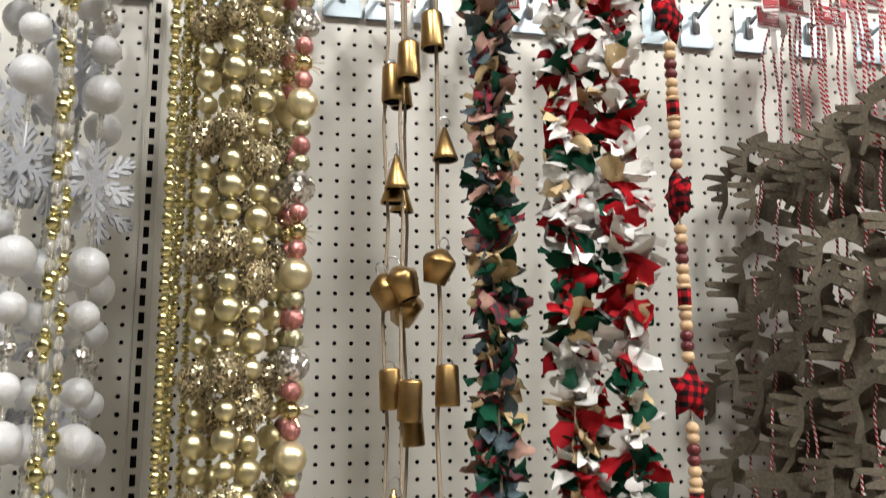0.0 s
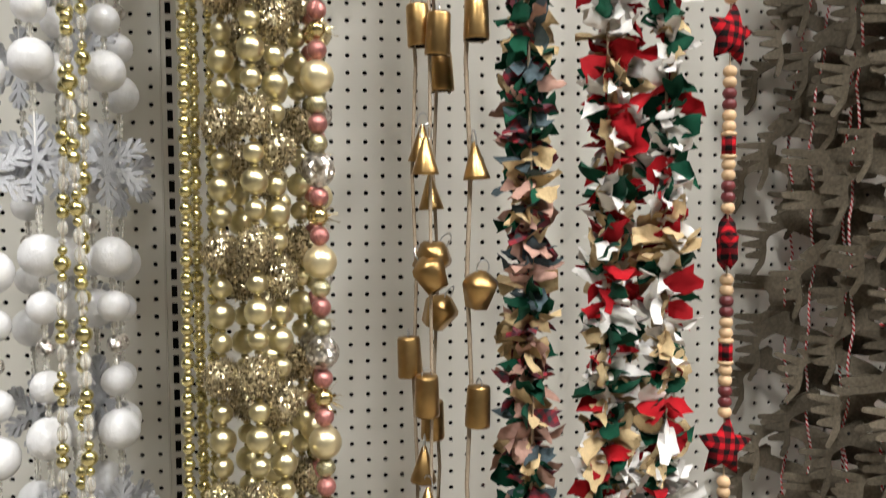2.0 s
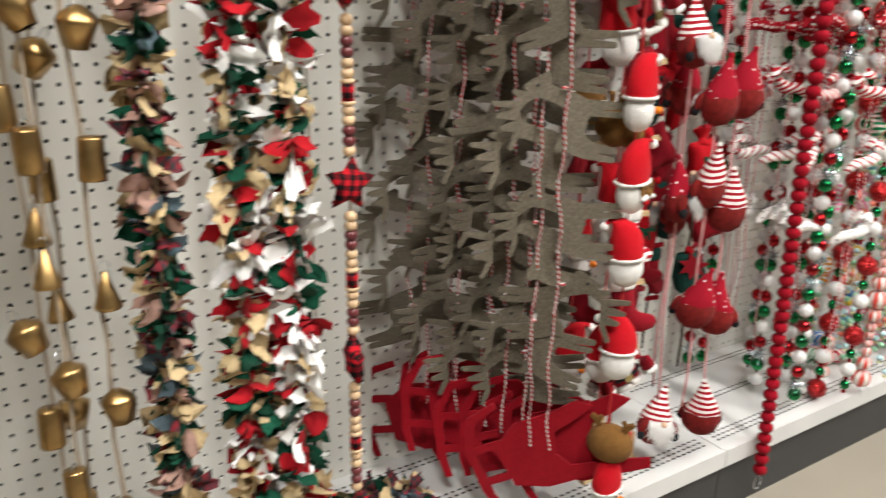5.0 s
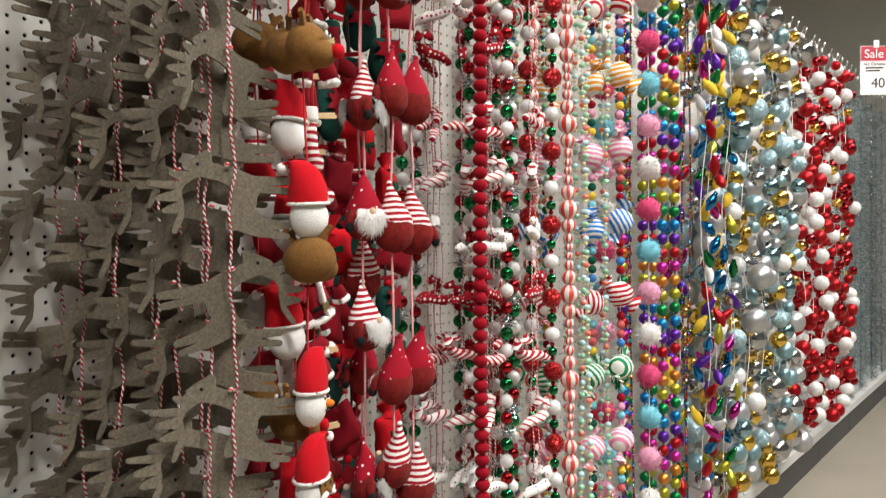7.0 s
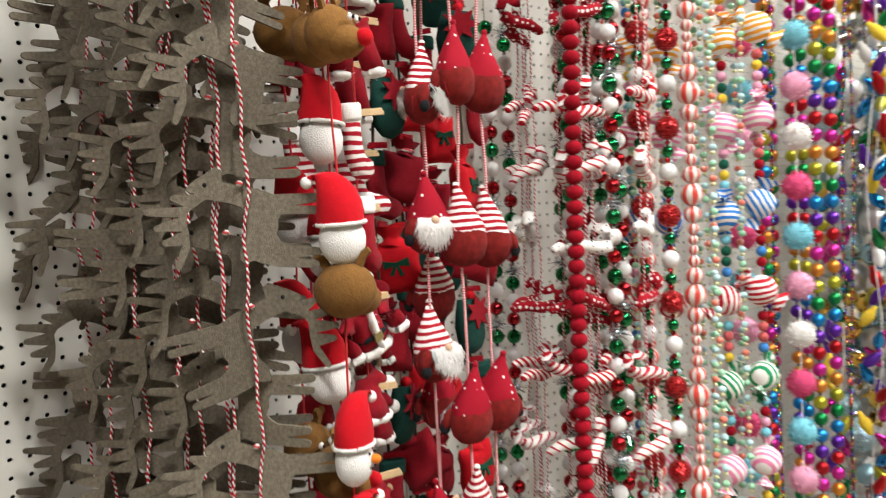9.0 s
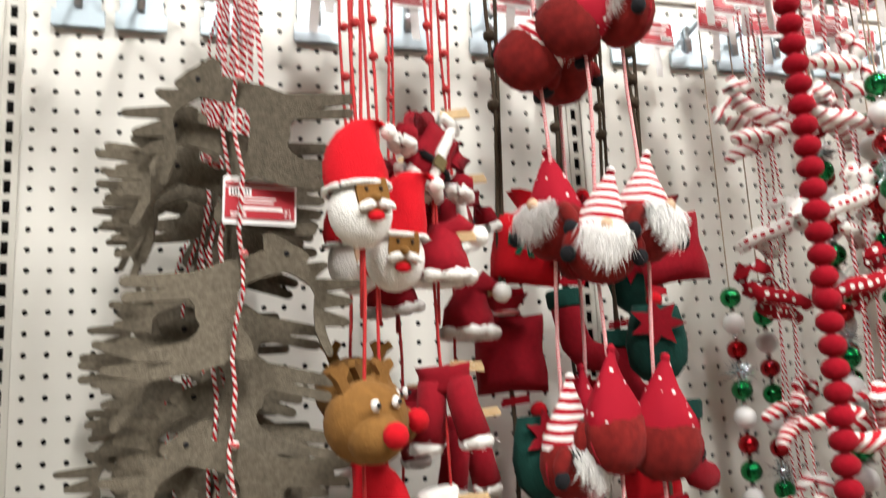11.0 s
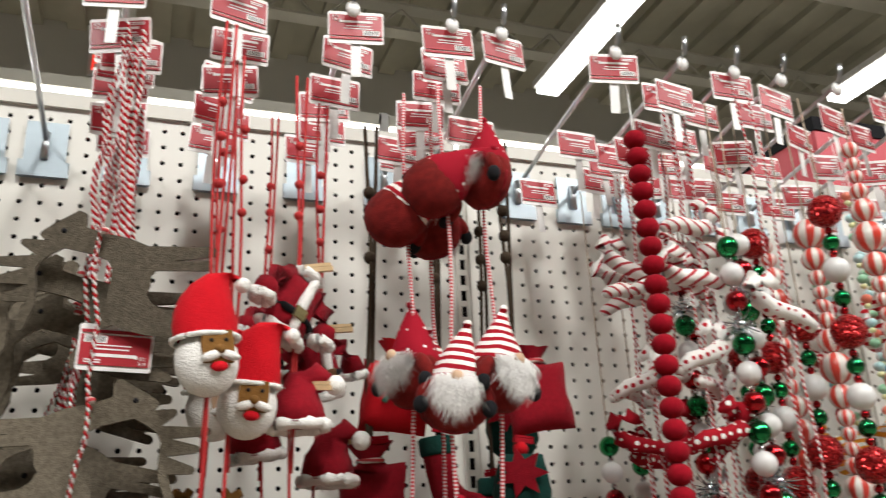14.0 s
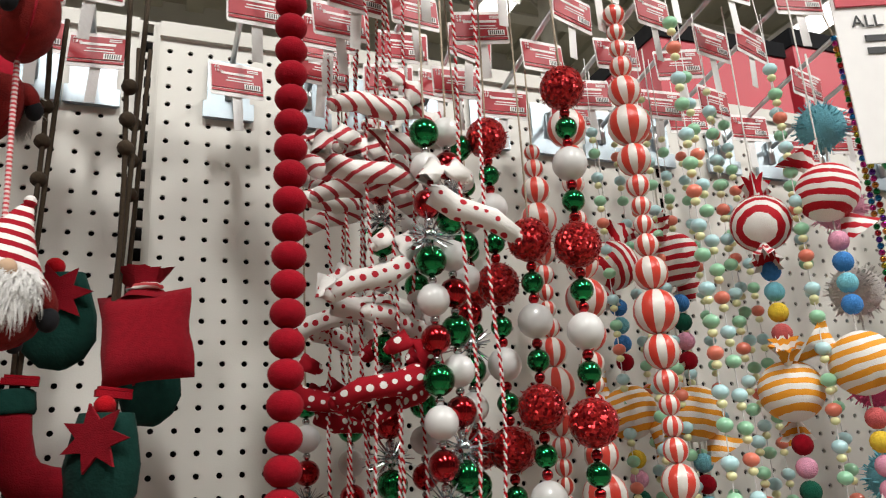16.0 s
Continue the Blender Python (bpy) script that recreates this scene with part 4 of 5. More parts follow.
def beard(kk, at, n, length, width, seed, mat="fur_white"):
    """Fine wavy strands that start along the brim and draw together to a point."""
    q = random.Random(seed)
    verts, faces = [], []
    for i in range(n):
        a = q.uniform(-1, 1)
        x0, y0, z0 = a * width, 0.01 * a * a - q.uniform(0, 0.008), q.uniform(-0.016, 0.004)
        ln = length * (1 - 0.45 * abs(a)) * q.uniform(0.55, 1.12)
        end, wave, w = -a * width * 0.2 + q.gauss(0, 0.009), q.uniform(-0.004, 0.004), q.uniform(0.0003, 0.0008)
        k0 = len(verts)
        for f in (0.0, 0.4, 0.75):
            cx = x0 + end * f + wave * math.sin(4 * f)
            cy, cz = y0 - 0.012 * math.sin(2.4 * f), z0 - ln * f
            verts += [(cx - w * (1 - 0.5 * f), cy, cz), (cx + w * (1 - 0.5 * f), cy - 0.0003, cz)]
        verts.append((x0 + end, y0 - 0.006, z0 - ln))
        faces += [(k0, k0 + 1, k0 + 3, k0 + 2), (k0 + 2, k0 + 3, k0 + 5, k0 + 4), (k0 + 4, k0 + 5, k0 + 6)]
    kk.add(verts, faces, mat, True, at)


def fuzz(kk, pts, r, count, seed, mat="felt_white"):
    """A soft roll of plush along a line, with short fibres standing off it."""
    q = random.Random(seed)
    pts = [Vector(p) for p in pts]
    fine = [pts[i].lerp(pts[i + 1], k / 3) for i in range(len(pts) - 1) for k in range(3)] + [pts[-1]]
    kk.tube(fine, [r * (0.75 if i in (0, len(fine) - 1) else 1 + 0.1 * math.sin(5 * i + seed)) for i in range(len(fine))], mat, 9)
    verts, faces = [], []
    for i in range(count):
        c = q.choice(fine) + Vector((q.gauss(0, 1), q.gauss(0, 1), q.gauss(0, 1))) * r * 0.35
        d = Vector((q.gauss(0, 1), q.gauss(0, 1), q.gauss(0, 1))).normalized()
        e = d.orthogonal().normalized() * 0.0006
        k0 = len(verts)
        verts += [tuple(c + d * r * 0.5 - e), tuple(c + d * r * 0.5 + e), tuple(c + d * r * 1.25)]
        faces.append((k0, k0 + 1, k0 + 2))
    kk.add(verts, faces, mat, True)


def pillow(kk, w, h, t, mat, at=None, wrinkle=0.06, n=9):
    """A stuffed cushion of cloth, fuller in the middle and pinched at its seam."""
    verts, faces = [], []
    for side in (-1, 1):
        for i in range(n):
            for j in range(n):
                u, v = 2 * i / (n - 1) - 1, 2 * j / (n - 1) - 1
                puff = ((1 - u ** 4) * (1 - v ** 4)) ** 0.5
                pinch = 1 - 0.06 * (1 - abs(v)) * abs(u) - wrinkle * math.sin(7 * u + 5 * v) * 0.3
                verts.append((u * w * pinch, side * (t * puff + 0.0004) * (1 + wrinkle * math.sin(9 * u - 6 * v)), v * h * (1 - 0.06 * (1 - abs(u)) * abs(v))))
        b0 = 0 if side < 0 else n * n
        for i in range(n - 1):
            for j in range(n - 1):
                a = b0 + i * n + j
                faces.append((a, a + n, a + n + 1, a + 1) if side < 0 else (a + 1, a + n + 1, a + n, a))
    rim = [i * n for i in range(n)] + [(n - 1) * n + j for j in range(1, n)] + [i * n + n - 1 for i in range(n - 2, -1, -1)] + list(range(n - 2, 0, -1))
    for i, a in enumerate(rim):
        b = rim[(i + 1) % len(rim)]
        faces.append((b, a, a + n * n, b + n * n))
    return kk.add(verts, faces, mat, True, at)


def gnome(hat, seed):
    """Felt gnome: round stuffed body, tall soft hat with a bent tip, beard, nose and two mitts."""
    kk = Kit()
    kk.lathe([(0.004, -0.041), (0.022, -0.037), (0.036, -0.024), (0.0425, -0.004), (0.041, 0.014), (0.033, 0.028), (0.02, 0.036)], "felt_rust", 20, Matrix.Diagonal((1.0, 0.72, 1.0, 1)))
    kk.tube([(0.0425 * math.cos(a * 0.3), 0, -0.002 + 0.0395 * math.sin(a * 0.3)) for a in range(10, 22)], 0.0012, "felt_crimson", 5)
    for s in (-1, 1):
        kk.ball(0.0125, "felt_rust", 10, 7, (0.8, 0.8, 1.5), pose(s * 0.036, -0.018, 0.006, 0, s * -28, 0))
        kk.ball(0.0105, "felt_black", 10, 7, (0.9, 0.8, 1.05), T((s * 0.041, -0.022, -0.012)))
    q = random.Random(seed)
    bx, by = q.uniform(-0.014, 0.014), q.uniform(-0.004, 0.01)
    rings, n, verts, faces = ((0.037, 0.012), (0.0375, 0.017), (0.035, 0.028), (0.028, 0.045), (0.0195, 0.062), (0.0115, 0.078), (0.0065, 0.089), (0.0035, 0.095)), 18, [], []
    for rr, z in rings:
        f = max(0.0, (z - 0.03) / 0.065)
        for i in range(n):
            a = 2 * math.pi * i / n
            w = 1 + 0.05 * math.sin(2 * a + z * 90) + 0.03 * math.sin(5 * a)
            verts.append((rr * w * math.cos(a) + bx * f * f, rr * w * 0.78 * math.sin(a) + by * f * f, z + 0.004 * math.sin(a)))
    for jj in range(len(rings) - 1):
        for i in range(n):
            a, b = jj * n + i, jj * n + (i + 1) % n
            faces.append((a, b, b + n, a + n))
    kk.add(verts, faces, hat)
    kk.ball(0.0058, hat, 8, 6, (1, 1, 1), T((bx, by, 0.097)))
    beard(kk, T((0, -0.031, 0.022)), 1000, 0.045, 0.026, seed)
    kk.ball(0.0085, "skin_felt", 10, 7, (0.9, 0.8, 0.95), T((0, -0.0385, 0.021)))
    return kk.mesh("gnome_doll")


def santa_head(face, seed):
    """Plush head under a tall soft hat that folds over to its bobble."""
    kk = Kit()
    kk.ball(0.0285, "felt_white", 18, 12, (1.0, 0.78, 1.12), T((0, 0, -0.004)))
    if face != "felt_white":
        kk.slab([(-0.013, -0.012), (0.013, -0.012), (0.0145, 0.004), (0.013, 0.017), (-0.013, 0.017), (-0.0145, 0.004)], 0.006, face, T((0.005, -0.0205, 0.001)))
        kk.ball(0.0045, face, 10, 7, (1, 1, 1), T((0.006, -0.026, 0.0)))
        for s in (-1, 1):
            kk.ball(0.0019, "felt_black", 6, 5, (1, 1, 1), T((0.006 + s * 0.0065, -0.0235, 0.009)))
            kk.ball(0.0062, "felt_white", 10, 6, (1.6, 0.7, 0.7), pose(0.006 + s * 0.008, -0.0245, -0.0055, 0, s * 18, 0))
        kk.ball(0.007, "felt_red", 10, 6, (1.15, 0.5, 0.7), T((0.005, -0.0225, -0.0145)))
    else:
        for s in (-1, 1):
            kk.ball(0.0019, "felt_black", 6, 5, (1, 1, 1), T((0.006 + s * 0.0065, -0.0215, 0.006)))
        for i in range(4):
            kk.ball(0.0012, "felt_black", 6, 5, (1, 1, 1), T((0.001 + 0.004 * i, -0.0212, -0.0125 - 0.002 * (1 - abs(i - 1.5)))))
        kk.ball(0.0062, "felt_orange", 10, 7, (1, 1.2, 0.95), T((0.008, -0.025, -0.002)))
    fuzz(kk, [(0.0295 * math.cos(a * 0.4), 0.0235 * math.sin(a * 0.4), 0.016) for a in range(17)], 0.0026, 150, seed)
    verts, faces, n = [], [], 16
    rings = ((0.0285, 0.016, 0), (0.029, 0.028, 0), (0.027, 0.042, 0.001), (0.0235, 0.056, 0.003), (0.0185, 0.068, 0.007), (0.0135, 0.076, 0.014), (0.0095, 0.077, 0.024), (0.006, 0.071, 0.032))
    for rr, z, sx in rings:
        for i in range(n):
            a = 2 * math.pi * i / n
            w = 1 + 0.05 * math.sin(3 * a + z * 80 + seed)
            verts.append((sx + rr * w * math.cos(a), 0.8 * rr * w * math.sin(a) - 0.2 * sx, z - 0.25 * rr * math.cos(a) * (sx / 0.032)))
    for jj in range(len(rings) - 1):
        for i in range(n):
            a, b = jj * n + i, jj * n + (i + 1) % n
            faces.append((a, b, b + n, a + n))
    kk.add(verts, faces, "felt_red")
    kk.ball(0.0075, "felt_white", 10, 7, (1, 1, 1), T((0.036, -0.007, 0.067)))
    return kk.mesh("stuffed_head")


def deer_head():
    kk = Kit()
    kk.ball(0.036, "felt_brown", 18, 11, (1.1, 0.85, 0.95))
    kk.ball(0.024, "felt_brown", 14, 9, (1, 1, 0.85), T((-0.012, -0.02, -0.012)))
    kk.ball(0.0105, "felt_red", 12, 8, (1, 1, 1), T((-0.016, -0.046, -0.01)))
    for s in (-1, 1):
        kk.ball(0.005, "felt_white", 8, 6, (1, 0.6, 1), T((s * 0.012 - 0.008, -0.032, 0.014)))
        kk.ball(0.0025, "felt_black", 6, 5, (1, 0.6, 1), T((s * 0.012 - 0.008, -0.036, 0.014)))
        kk.slab(blob([(s * 0.02, 0.026), (s * 0.027, 0.04), (s * 0.036, 0.046)], [0.005, 0.005, 0.0035]), 0.006, "felt_brown")
        kk.slab(blob([(s * 0.025, 0.036), (s * 0.018, 0.048)], [0.0045, 0.0035]), 0.005, "felt_brown")
    return kk.mesh("stuffed_reindeer_head")


def jacket():
    """Tiny padded coat with plush trim, a dark belt and a gold buckle."""
    kk = Kit()
    pillow(kk, 0.027, 0.036, 0.012, "felt_crimson", wrinkle=0.15)
    for s in (-1, 1):
        kk.tube([(s * 0.02, 0, 0.028), (s * 0.035, -0.003, 0.014), (s * 0.042, -0.008, -0.004), (s * 0.043, -0.012, -0.018)], [0.011, 0.0125, 0.0125, 0.0135], "felt_crimson", 10)
        fuzz(kk, [(s * 0.043 + 0.011 * math.cos(a), -0.012 + 0.011 * math.sin(a), -0.021) for a in range(7)], 0.0058, 90, 3 + s)
    fuzz(kk, [(0.004, -0.0125, 0.034), (0.002, -0.0135, 0.0), (0.005, -0.0125, -0.034)], 0.0058, 120, 5)
    fuzz(kk, [(0.027 * math.cos(a * 0.5), 0.011 * math.sin(a * 0.5), -0.035) for a in range(14)], 0.0062, 150, 6)
    fuzz(kk, [(0.014 * math.cos(a * 0.6), 0.01 * math.sin(a * 0.6) - 0.002, 0.037) for a in range(11)], 0.0062, 120, 7)
    kk.tube([(0.028 * math.cos(a * 0.5), 0.0135 * math.sin(a * 0.5), -0.012) for a in range(14)], 0.0042, "felt_black", 6)
    kk.box((-0.006, -0.02, -0.018), (0.008, -0.0165, -0.006), "gold_dark")
    return kk.mesh("felt_jacket")


def trousers():
    kk = Kit()
    pillow(kk, 0.027, 0.016, 0.012, "felt_crimson", T((0, 0, 0.026)), 0.15)
    for s in (-1, 1):
        kk.tube([(s * 0.012, 0, 0.026), (s * 0.016, -0.002, 0.0), (s * 0.023, -0.004, -0.03)], [0.0145, 0.0145, 0.0155], "felt_crimson", 11)
        fuzz(kk, [(s * 0.024 + 0.012 * math.cos(a), -0.004 + 0.01 * math.sin(a), -0.034) for a in range(7)], 0.0062, 90, 13 + s)
    return kk.mesh("felt_trousers")


def elf_hat():
    """A little santa hat pegged by its brim, its bobble hanging to one side."""
    kk = Kit().tube([(0, 0, 0.0), (0.0, 0, 0.024), (0.006, -0.002, 0.044), (0.02, -0.004, 0.054), (0.032, -0.005, 0.046)], [0.03, 0.026, 0.0185, 0.011, 0.006], "felt_crimson", 14)
    fuzz(kk, [(0.029 * math.cos(a * 0.5), 0.024 * math.sin(a * 0.5), 0.0) for a in range(14)], 0.0065, 170, 21)
    kk.ball(0.0105, "felt_white", 12, 8, (1, 1, 1), T((0.038, -0.005, 0.04)))
    return kk.mesh("felt_hat")


def stocking(mat, cuff):
    """A stuffed sock with a bent foot and a turned-down cuff."""
    kk = Kit().tube([(0, 0, 0.046), (0.0, 0, 0.012), (0.003, 0, -0.014), (0.014, 0, -0.031), (0.032, 0, -0.037), (0.049, 0, -0.036), (0.056, 0, -0.034)], [0.021, 0.02, 0.0205, 0.0205, 0.018, 0.013, 0.005], mat, 14, Matrix.Diagonal((1, 0.55, 1, 1)))
    kk.lathe([(0.0225, 0.03), (0.024, 0.034), (0.024, 0.05), (0.021, 0.053)], cuff, 14, Matrix.Diagonal((1, 0.58, 1, 1)))
    return kk.mesh("felt_stocking")


def mitten():
    """Dark green stuffed mitten; its leaf trim is a piece of its own."""
    return Kit().tube([(0, 0, 0.044), (0, 0, 0.026), (0, 0, 0.0), (0.002, 0, -0.026), (0.004, 0, -0.042), (0.005, 0, -0.048)], [0.026, 0.031, 0.036, 0.033, 0.02, 0.004], "felt_green", 16, Matrix.Diagonal((1, 0.48, 1, 1))).mesh("felt_mitten")


def leaf_trim():
    pts = []
    for i in range(14):
        a, rr = i * math.pi / 7, 0.03 if i % 2 == 0 else 0.0155
        pts.append((rr * math.cos(a) * 1.1, rr * math.sin(a)))
    return Kit().slab(pts[::-1], 0.003, "felt_crimson").mesh("leaf_trim")


def gift(mat):
    """A stuffed cloth sack, pinched at the neck under an open ruffle."""
    kk = Kit()
    pillow(kk, 0.041, 0.043, 0.017, mat, T((0, 0, -0.008)), 0.1)
    n, verts, faces = 22, [], []
    for jj, (rr, z) in enumerate(((0.024, 0.028), (0.013, 0.037), (0.012, 0.041), (0.019, 0.05), (0.024, 0.058))):
        for i in range(n):
            a = 2 * math.pi * i / n
            w = 1 + (0.16 if i % 2 else -0.12) * jj / 4 + 0.06 * math.sin(3 * a)
            verts.append((rr * w * math.cos(a), rr * w * 0.55 * math.sin(a), z + 0.003 * math.sin(2 * a)))
    for jj in range(4):
        for i in range(n):
            p, q2 = jj * n + i, jj * n + (i + 1) % n
            faces.append((p, q2, q2 + n, p + n))
    return kk.add(verts, faces, mat).mesh("felt_pouch")


tie_mesh = Kit().tube([(0.0145 * math.cos(c * 0.7), 0.0095 * math.sin(c * 0.7), 0.039) for c in range(10)], 0.003, "candy_twine", 6).mesh("tie")
bow_mesh = Kit().slab([(-0.02, 0.007), (0.0, 0.0022), (0.02, 0.008), (0.021, -0.006), (0.004, -0.003), (0.011, -0.019), (0.004, -0.02), (0.0, -0.004), (-0.006, -0.018), (-0.012, -0.016), (-0.004, -0.003), (-0.02, -0.006)], 0.004, "rag_green").mesh("bow")
trim_mesh = leaf_trim()
bobble_mesh = Kit().ball(0.0095, "felt_red", 10, 7).mesh("bobble")
red_pin_mesh = Kit().box((-0.016, -0.005, -0.003), (0.016, 0.0, 0.003), "felt_sleigh").box((-0.014, -0.0052, 0.0034), (0.016, -0.0002, 0.006), "felt_sleigh").mesh("red_peg")
EXTRAS = {"felt_mitten": (("leaf_trim", trim_mesh, T((0.003, -0.0185, 0.022))), ("bobble", bobble_mesh, T((0.0, -0.004, 0.05)))), "felt_pouch": (("tie", tie_mesh, T((0, 0, 0))),), "gift_pouch": (("bow", bow_mesh, T((0, -0.0185, 0.0))),)}
pin_mesh = Kit().box((-0.003, -0.006, -0.004), (0.03, 0.0, 0.001), "wood_pin").box((-0.003, -0.006, 0.0014), (0.028, 0.0, 0.005), "wood_pin").mesh("clothespin")
gnomes = [gnome(h, i) for i, h in enumerate(("hat_stripe", "hat_dots", "hat_stripe", "hat_dots"))]
heads = [santa_head("felt_brown", 1), santa_head("felt_white", 2), santa_head("skin_felt", 3)]
reindeer = deer_head()


def dangler(name, x, y, items, label, cord, cord_r, group, ztop=1.94, zend=0.3, twin=0.0, knots=True):
    """Dolls hung one above another on a cord: (height, part name, mesh, turn, side shift)."""
    r = root(name, x, y, ztop, label, "garland", group)
    ph = rnd.uniform(0, 6)
    put("cord", Kit().tube([(0.003 * math.sin(ph + i), 0.003 * math.cos(ph + 1.3 * i), -(ztop - zend) * i / 24) for i in range(25)], cord_r, cord, 6).mesh("cord"), r)
    if twin:
        put("cord", Kit().tube([(twin * (1 - i / 10), 0.002, -0.045 * i) for i in range(11)], cord_r, cord, 6).mesh("cord"), r)
    if knots:
        kn = Kit().ball(cord_r * 3.2, cord, 8, 6).mesh("knot")
        for i in range(3):
            put("knot", kn, r, T((0.002, 0, -0.1 - 0.04 * i + rnd.uniform(-0.01, 0.01))))
    for z, nm, me, turn, dx in items:
        tip = 32 if nm in ("felt_jacket", "felt_trousers", "felt_pouch") else 8
        over = -50 if nm == "gnome_doll" and z > 1.7 and x < 0.63 else 0
        ob = put(nm, me, r, pose(dx + 0.0003 * over, -0.004, z - ztop, rnd.uniform(-6, 6), over + rnd.uniform(-tip, tip), turn if not over else 160) @ Matrix.Scale({"gnome_doll": 0.86, "felt_jacket": 1.0, "felt_hat": 1.0}.get(nm, 1.0), 4))
        for part_name, part_mesh, at in EXTRAS.get(nm, ()):
            put(part_name, part_mesh, ob, at)
    return r


# santa, snowman and reindeer heads
H0, H1, H2 = heads
SANTA, SNOW, DEER = "stuffed_santa_head", "stuffed_snowman_head", "stuffed_reindeer_head"
doll_label = "string of stuffed santa, snowman and reindeer heads on red cord"
dangler("doll_garland", 0.364, -0.385, [(1.585, SANTA, H0, 10, 0.0), (1.405, DEER, reindeer, 35, 0.0), (1.165, SANTA, H0, 150, 0.0), (1.1, DEER, reindeer, 120, 0.0), (0.895, SNOW, H1, 25, 0.0), (0.77, SANTA, H0, 10, 0.0), (0.65, SANTA, H0, 160, 0.0), (0.49, SNOW, H1, 150, 0.0), (0.335, DEER, reindeer, 120, 0.0), (0.235, SNOW, H1, 10, 0.0)], doll_label, "red_cord", 0.0016, "doll head garlands", zend=0.22, twin=0.012)
dangler("doll_garland", 0.392, -0.325, [(1.555, SANTA, H0, -5, 0.015), (1.41, DEER, reindeer, 60, -0.012), (1.29, SANTA, H0, 170, -0.01), (1.145, SNOW, H1, 20, -0.012), (0.985, SANTA, H0, 150, -0.02), (0.86, DEER, reindeer, 60, -0.015), (0.72, SANTA, H0, 130, 0.0), (0.45, SNOW, H1, -20, 0.0), (0.28, DEER, reindeer, 60, 0.0)], doll_label, "red_cord", 0.0016, "doll head garlands", twin=-0.01)
dangler("doll_garland", 0.374, -0.265, [(1.56, SANTA, H2, 15, 0.005), (1.43, DEER, reindeer, 150, 0.0), (1.18, SNOW, H1, 130, 0.0), (1.03, SANTA, H0, 120, 0), (0.88, DEER, reindeer, 25, 0.0), (0.62, SNOW, H1, 20, 0.0), (0.43, SNOW, H1, -10, 0.0)], doll_label, "red_cord", 0.0016, "doll head garlands", twin=0.014)
# small felt clothes on a line
JK, TR, ST, ST2, HT = jacket(), trousers(), stocking("felt_crimson", "felt_white"), stocking("hat_stripe", "felt_white"), elf_hat()
for x, y, dz in ((0.455, -0.3, 0), (0.49, -0.24, -0.05), (0.435, -0.2, -0.02)):
    items = []
    for i, (nm, me) in enumerate((("felt_jacket", JK), ("felt_hat", HT), ("felt_trousers", TR), ("felt_stocking", ST2), ("felt_stocking", ST), ("felt_jacket", JK), ("felt_hat", HT), ("felt_trousers", TR), ("felt_stocking", ST2), ("felt_stocking", ST), ("felt_jacket", JK))):
        z = 1.66 + dz - 0.125 * i
        items += [(z, nm, me, rnd.uniform(-40, 40), rnd.uniform(-0.01, 0.015)), (z + 0.04, "clothespin", pin_mesh, rnd.uniform(-30, 30), 0.01)]
    dangler("clothes_garland", x, y, items, "line of tiny red felt santa clothes with wooden pegs", "red_cord", 0.0016, "santa clothes garlands", twin=0.01)
# gnomes on gingham ribbon
for n, (x, y, zs) in enumerate(((0.668, -0.33, (1.815, 1.58, 1.365, 1.135, 0.885, 0.68, 0.48, 0.265)), (0.62, -0.325, (1.8, 1.56, 1.375, 1.14, 0.875, 0.73, 0.5)), (0.585, -0.29, (1.775, 1.59, 1.35, 1.16, 0.97, 0.7, 0.25)), (0.632, -0.24, (1.78, 1.575, 1.36, 1.05, 0.88, 0.66)))):
    items = []
    for i, z in enumerate(zs):
        if z > 1.7:
            turn = (-70, 75, 110, 140)[n]
        elif z > 1.5:
            turn = (18, -18, -60, 40)[n]
        else:
            turn = (110, 150, -25, 170)[n] + 25 * (i % 3)
        items.append((z, "gnome_doll", gnomes[(i + (0, 3, 0, 1)[n] + (n == 0)) % 4], turn, 0.0))
    dangler("gnome_garland", x, y, items, "string of red felt gnomes with fluffy white beards on gingham ribbon", "gingham_ribbon", 0.0022, "gnome garlands", knots=False, zend=0.3)
# pouches, mittens and stockings on brown rope
GF, GD, MT = gift("felt_red"), gift("felt_crimson"), mitten()
STG = stocking("felt_crimson", "felt_green")
for x, y, dz, order in ((0.745, -0.2, 0.0, 0), (0.56, -0.2, 0.0, 3), (0.665, -0.14, 0.02, 1), (0.75, -0.1, -0.03, 1)):
    kinds = (("felt_pouch", GD), ("felt_mitten", MT), ("felt_stocking", STG), ("gift_pouch", GF))
    items = [(1.59 + dz - 0.12 * i, *kinds[(i + order) % 4], rnd.uniform(-45, 30), 0.03 if i % 2 == 0 else 0.0) for i in range(10)]
    items += [(1.53 + dz - 0.12 * i, "red_peg", red_pin_mesh, rnd.uniform(-40, 40), 0.005) for i in range(10)]
    dangler("felt_garland", x, y, items, "brown rope garland of red felt pouches and green mittens", "rope_brown", 0.0026, "felt mitten garlands", twin=0.014)

# ---- red felt ball garland ----
fb = string("felt_ball_garland", 0.882, -0.326, 1.91, 0.09, [("red_felt", "felt_ball")], "garland of dense crimson felt balls", sway=0.004, cord="clear_plastic")

fb.rotation_euler = (-0.016, 0.014, 0)
put("wire_loop", ring_mesh, fb, pose(0, 0, -1.845, 180, 0, 0) @ Matrix.Scale(1.6, 4))

# ---- stuffed candy canes ----


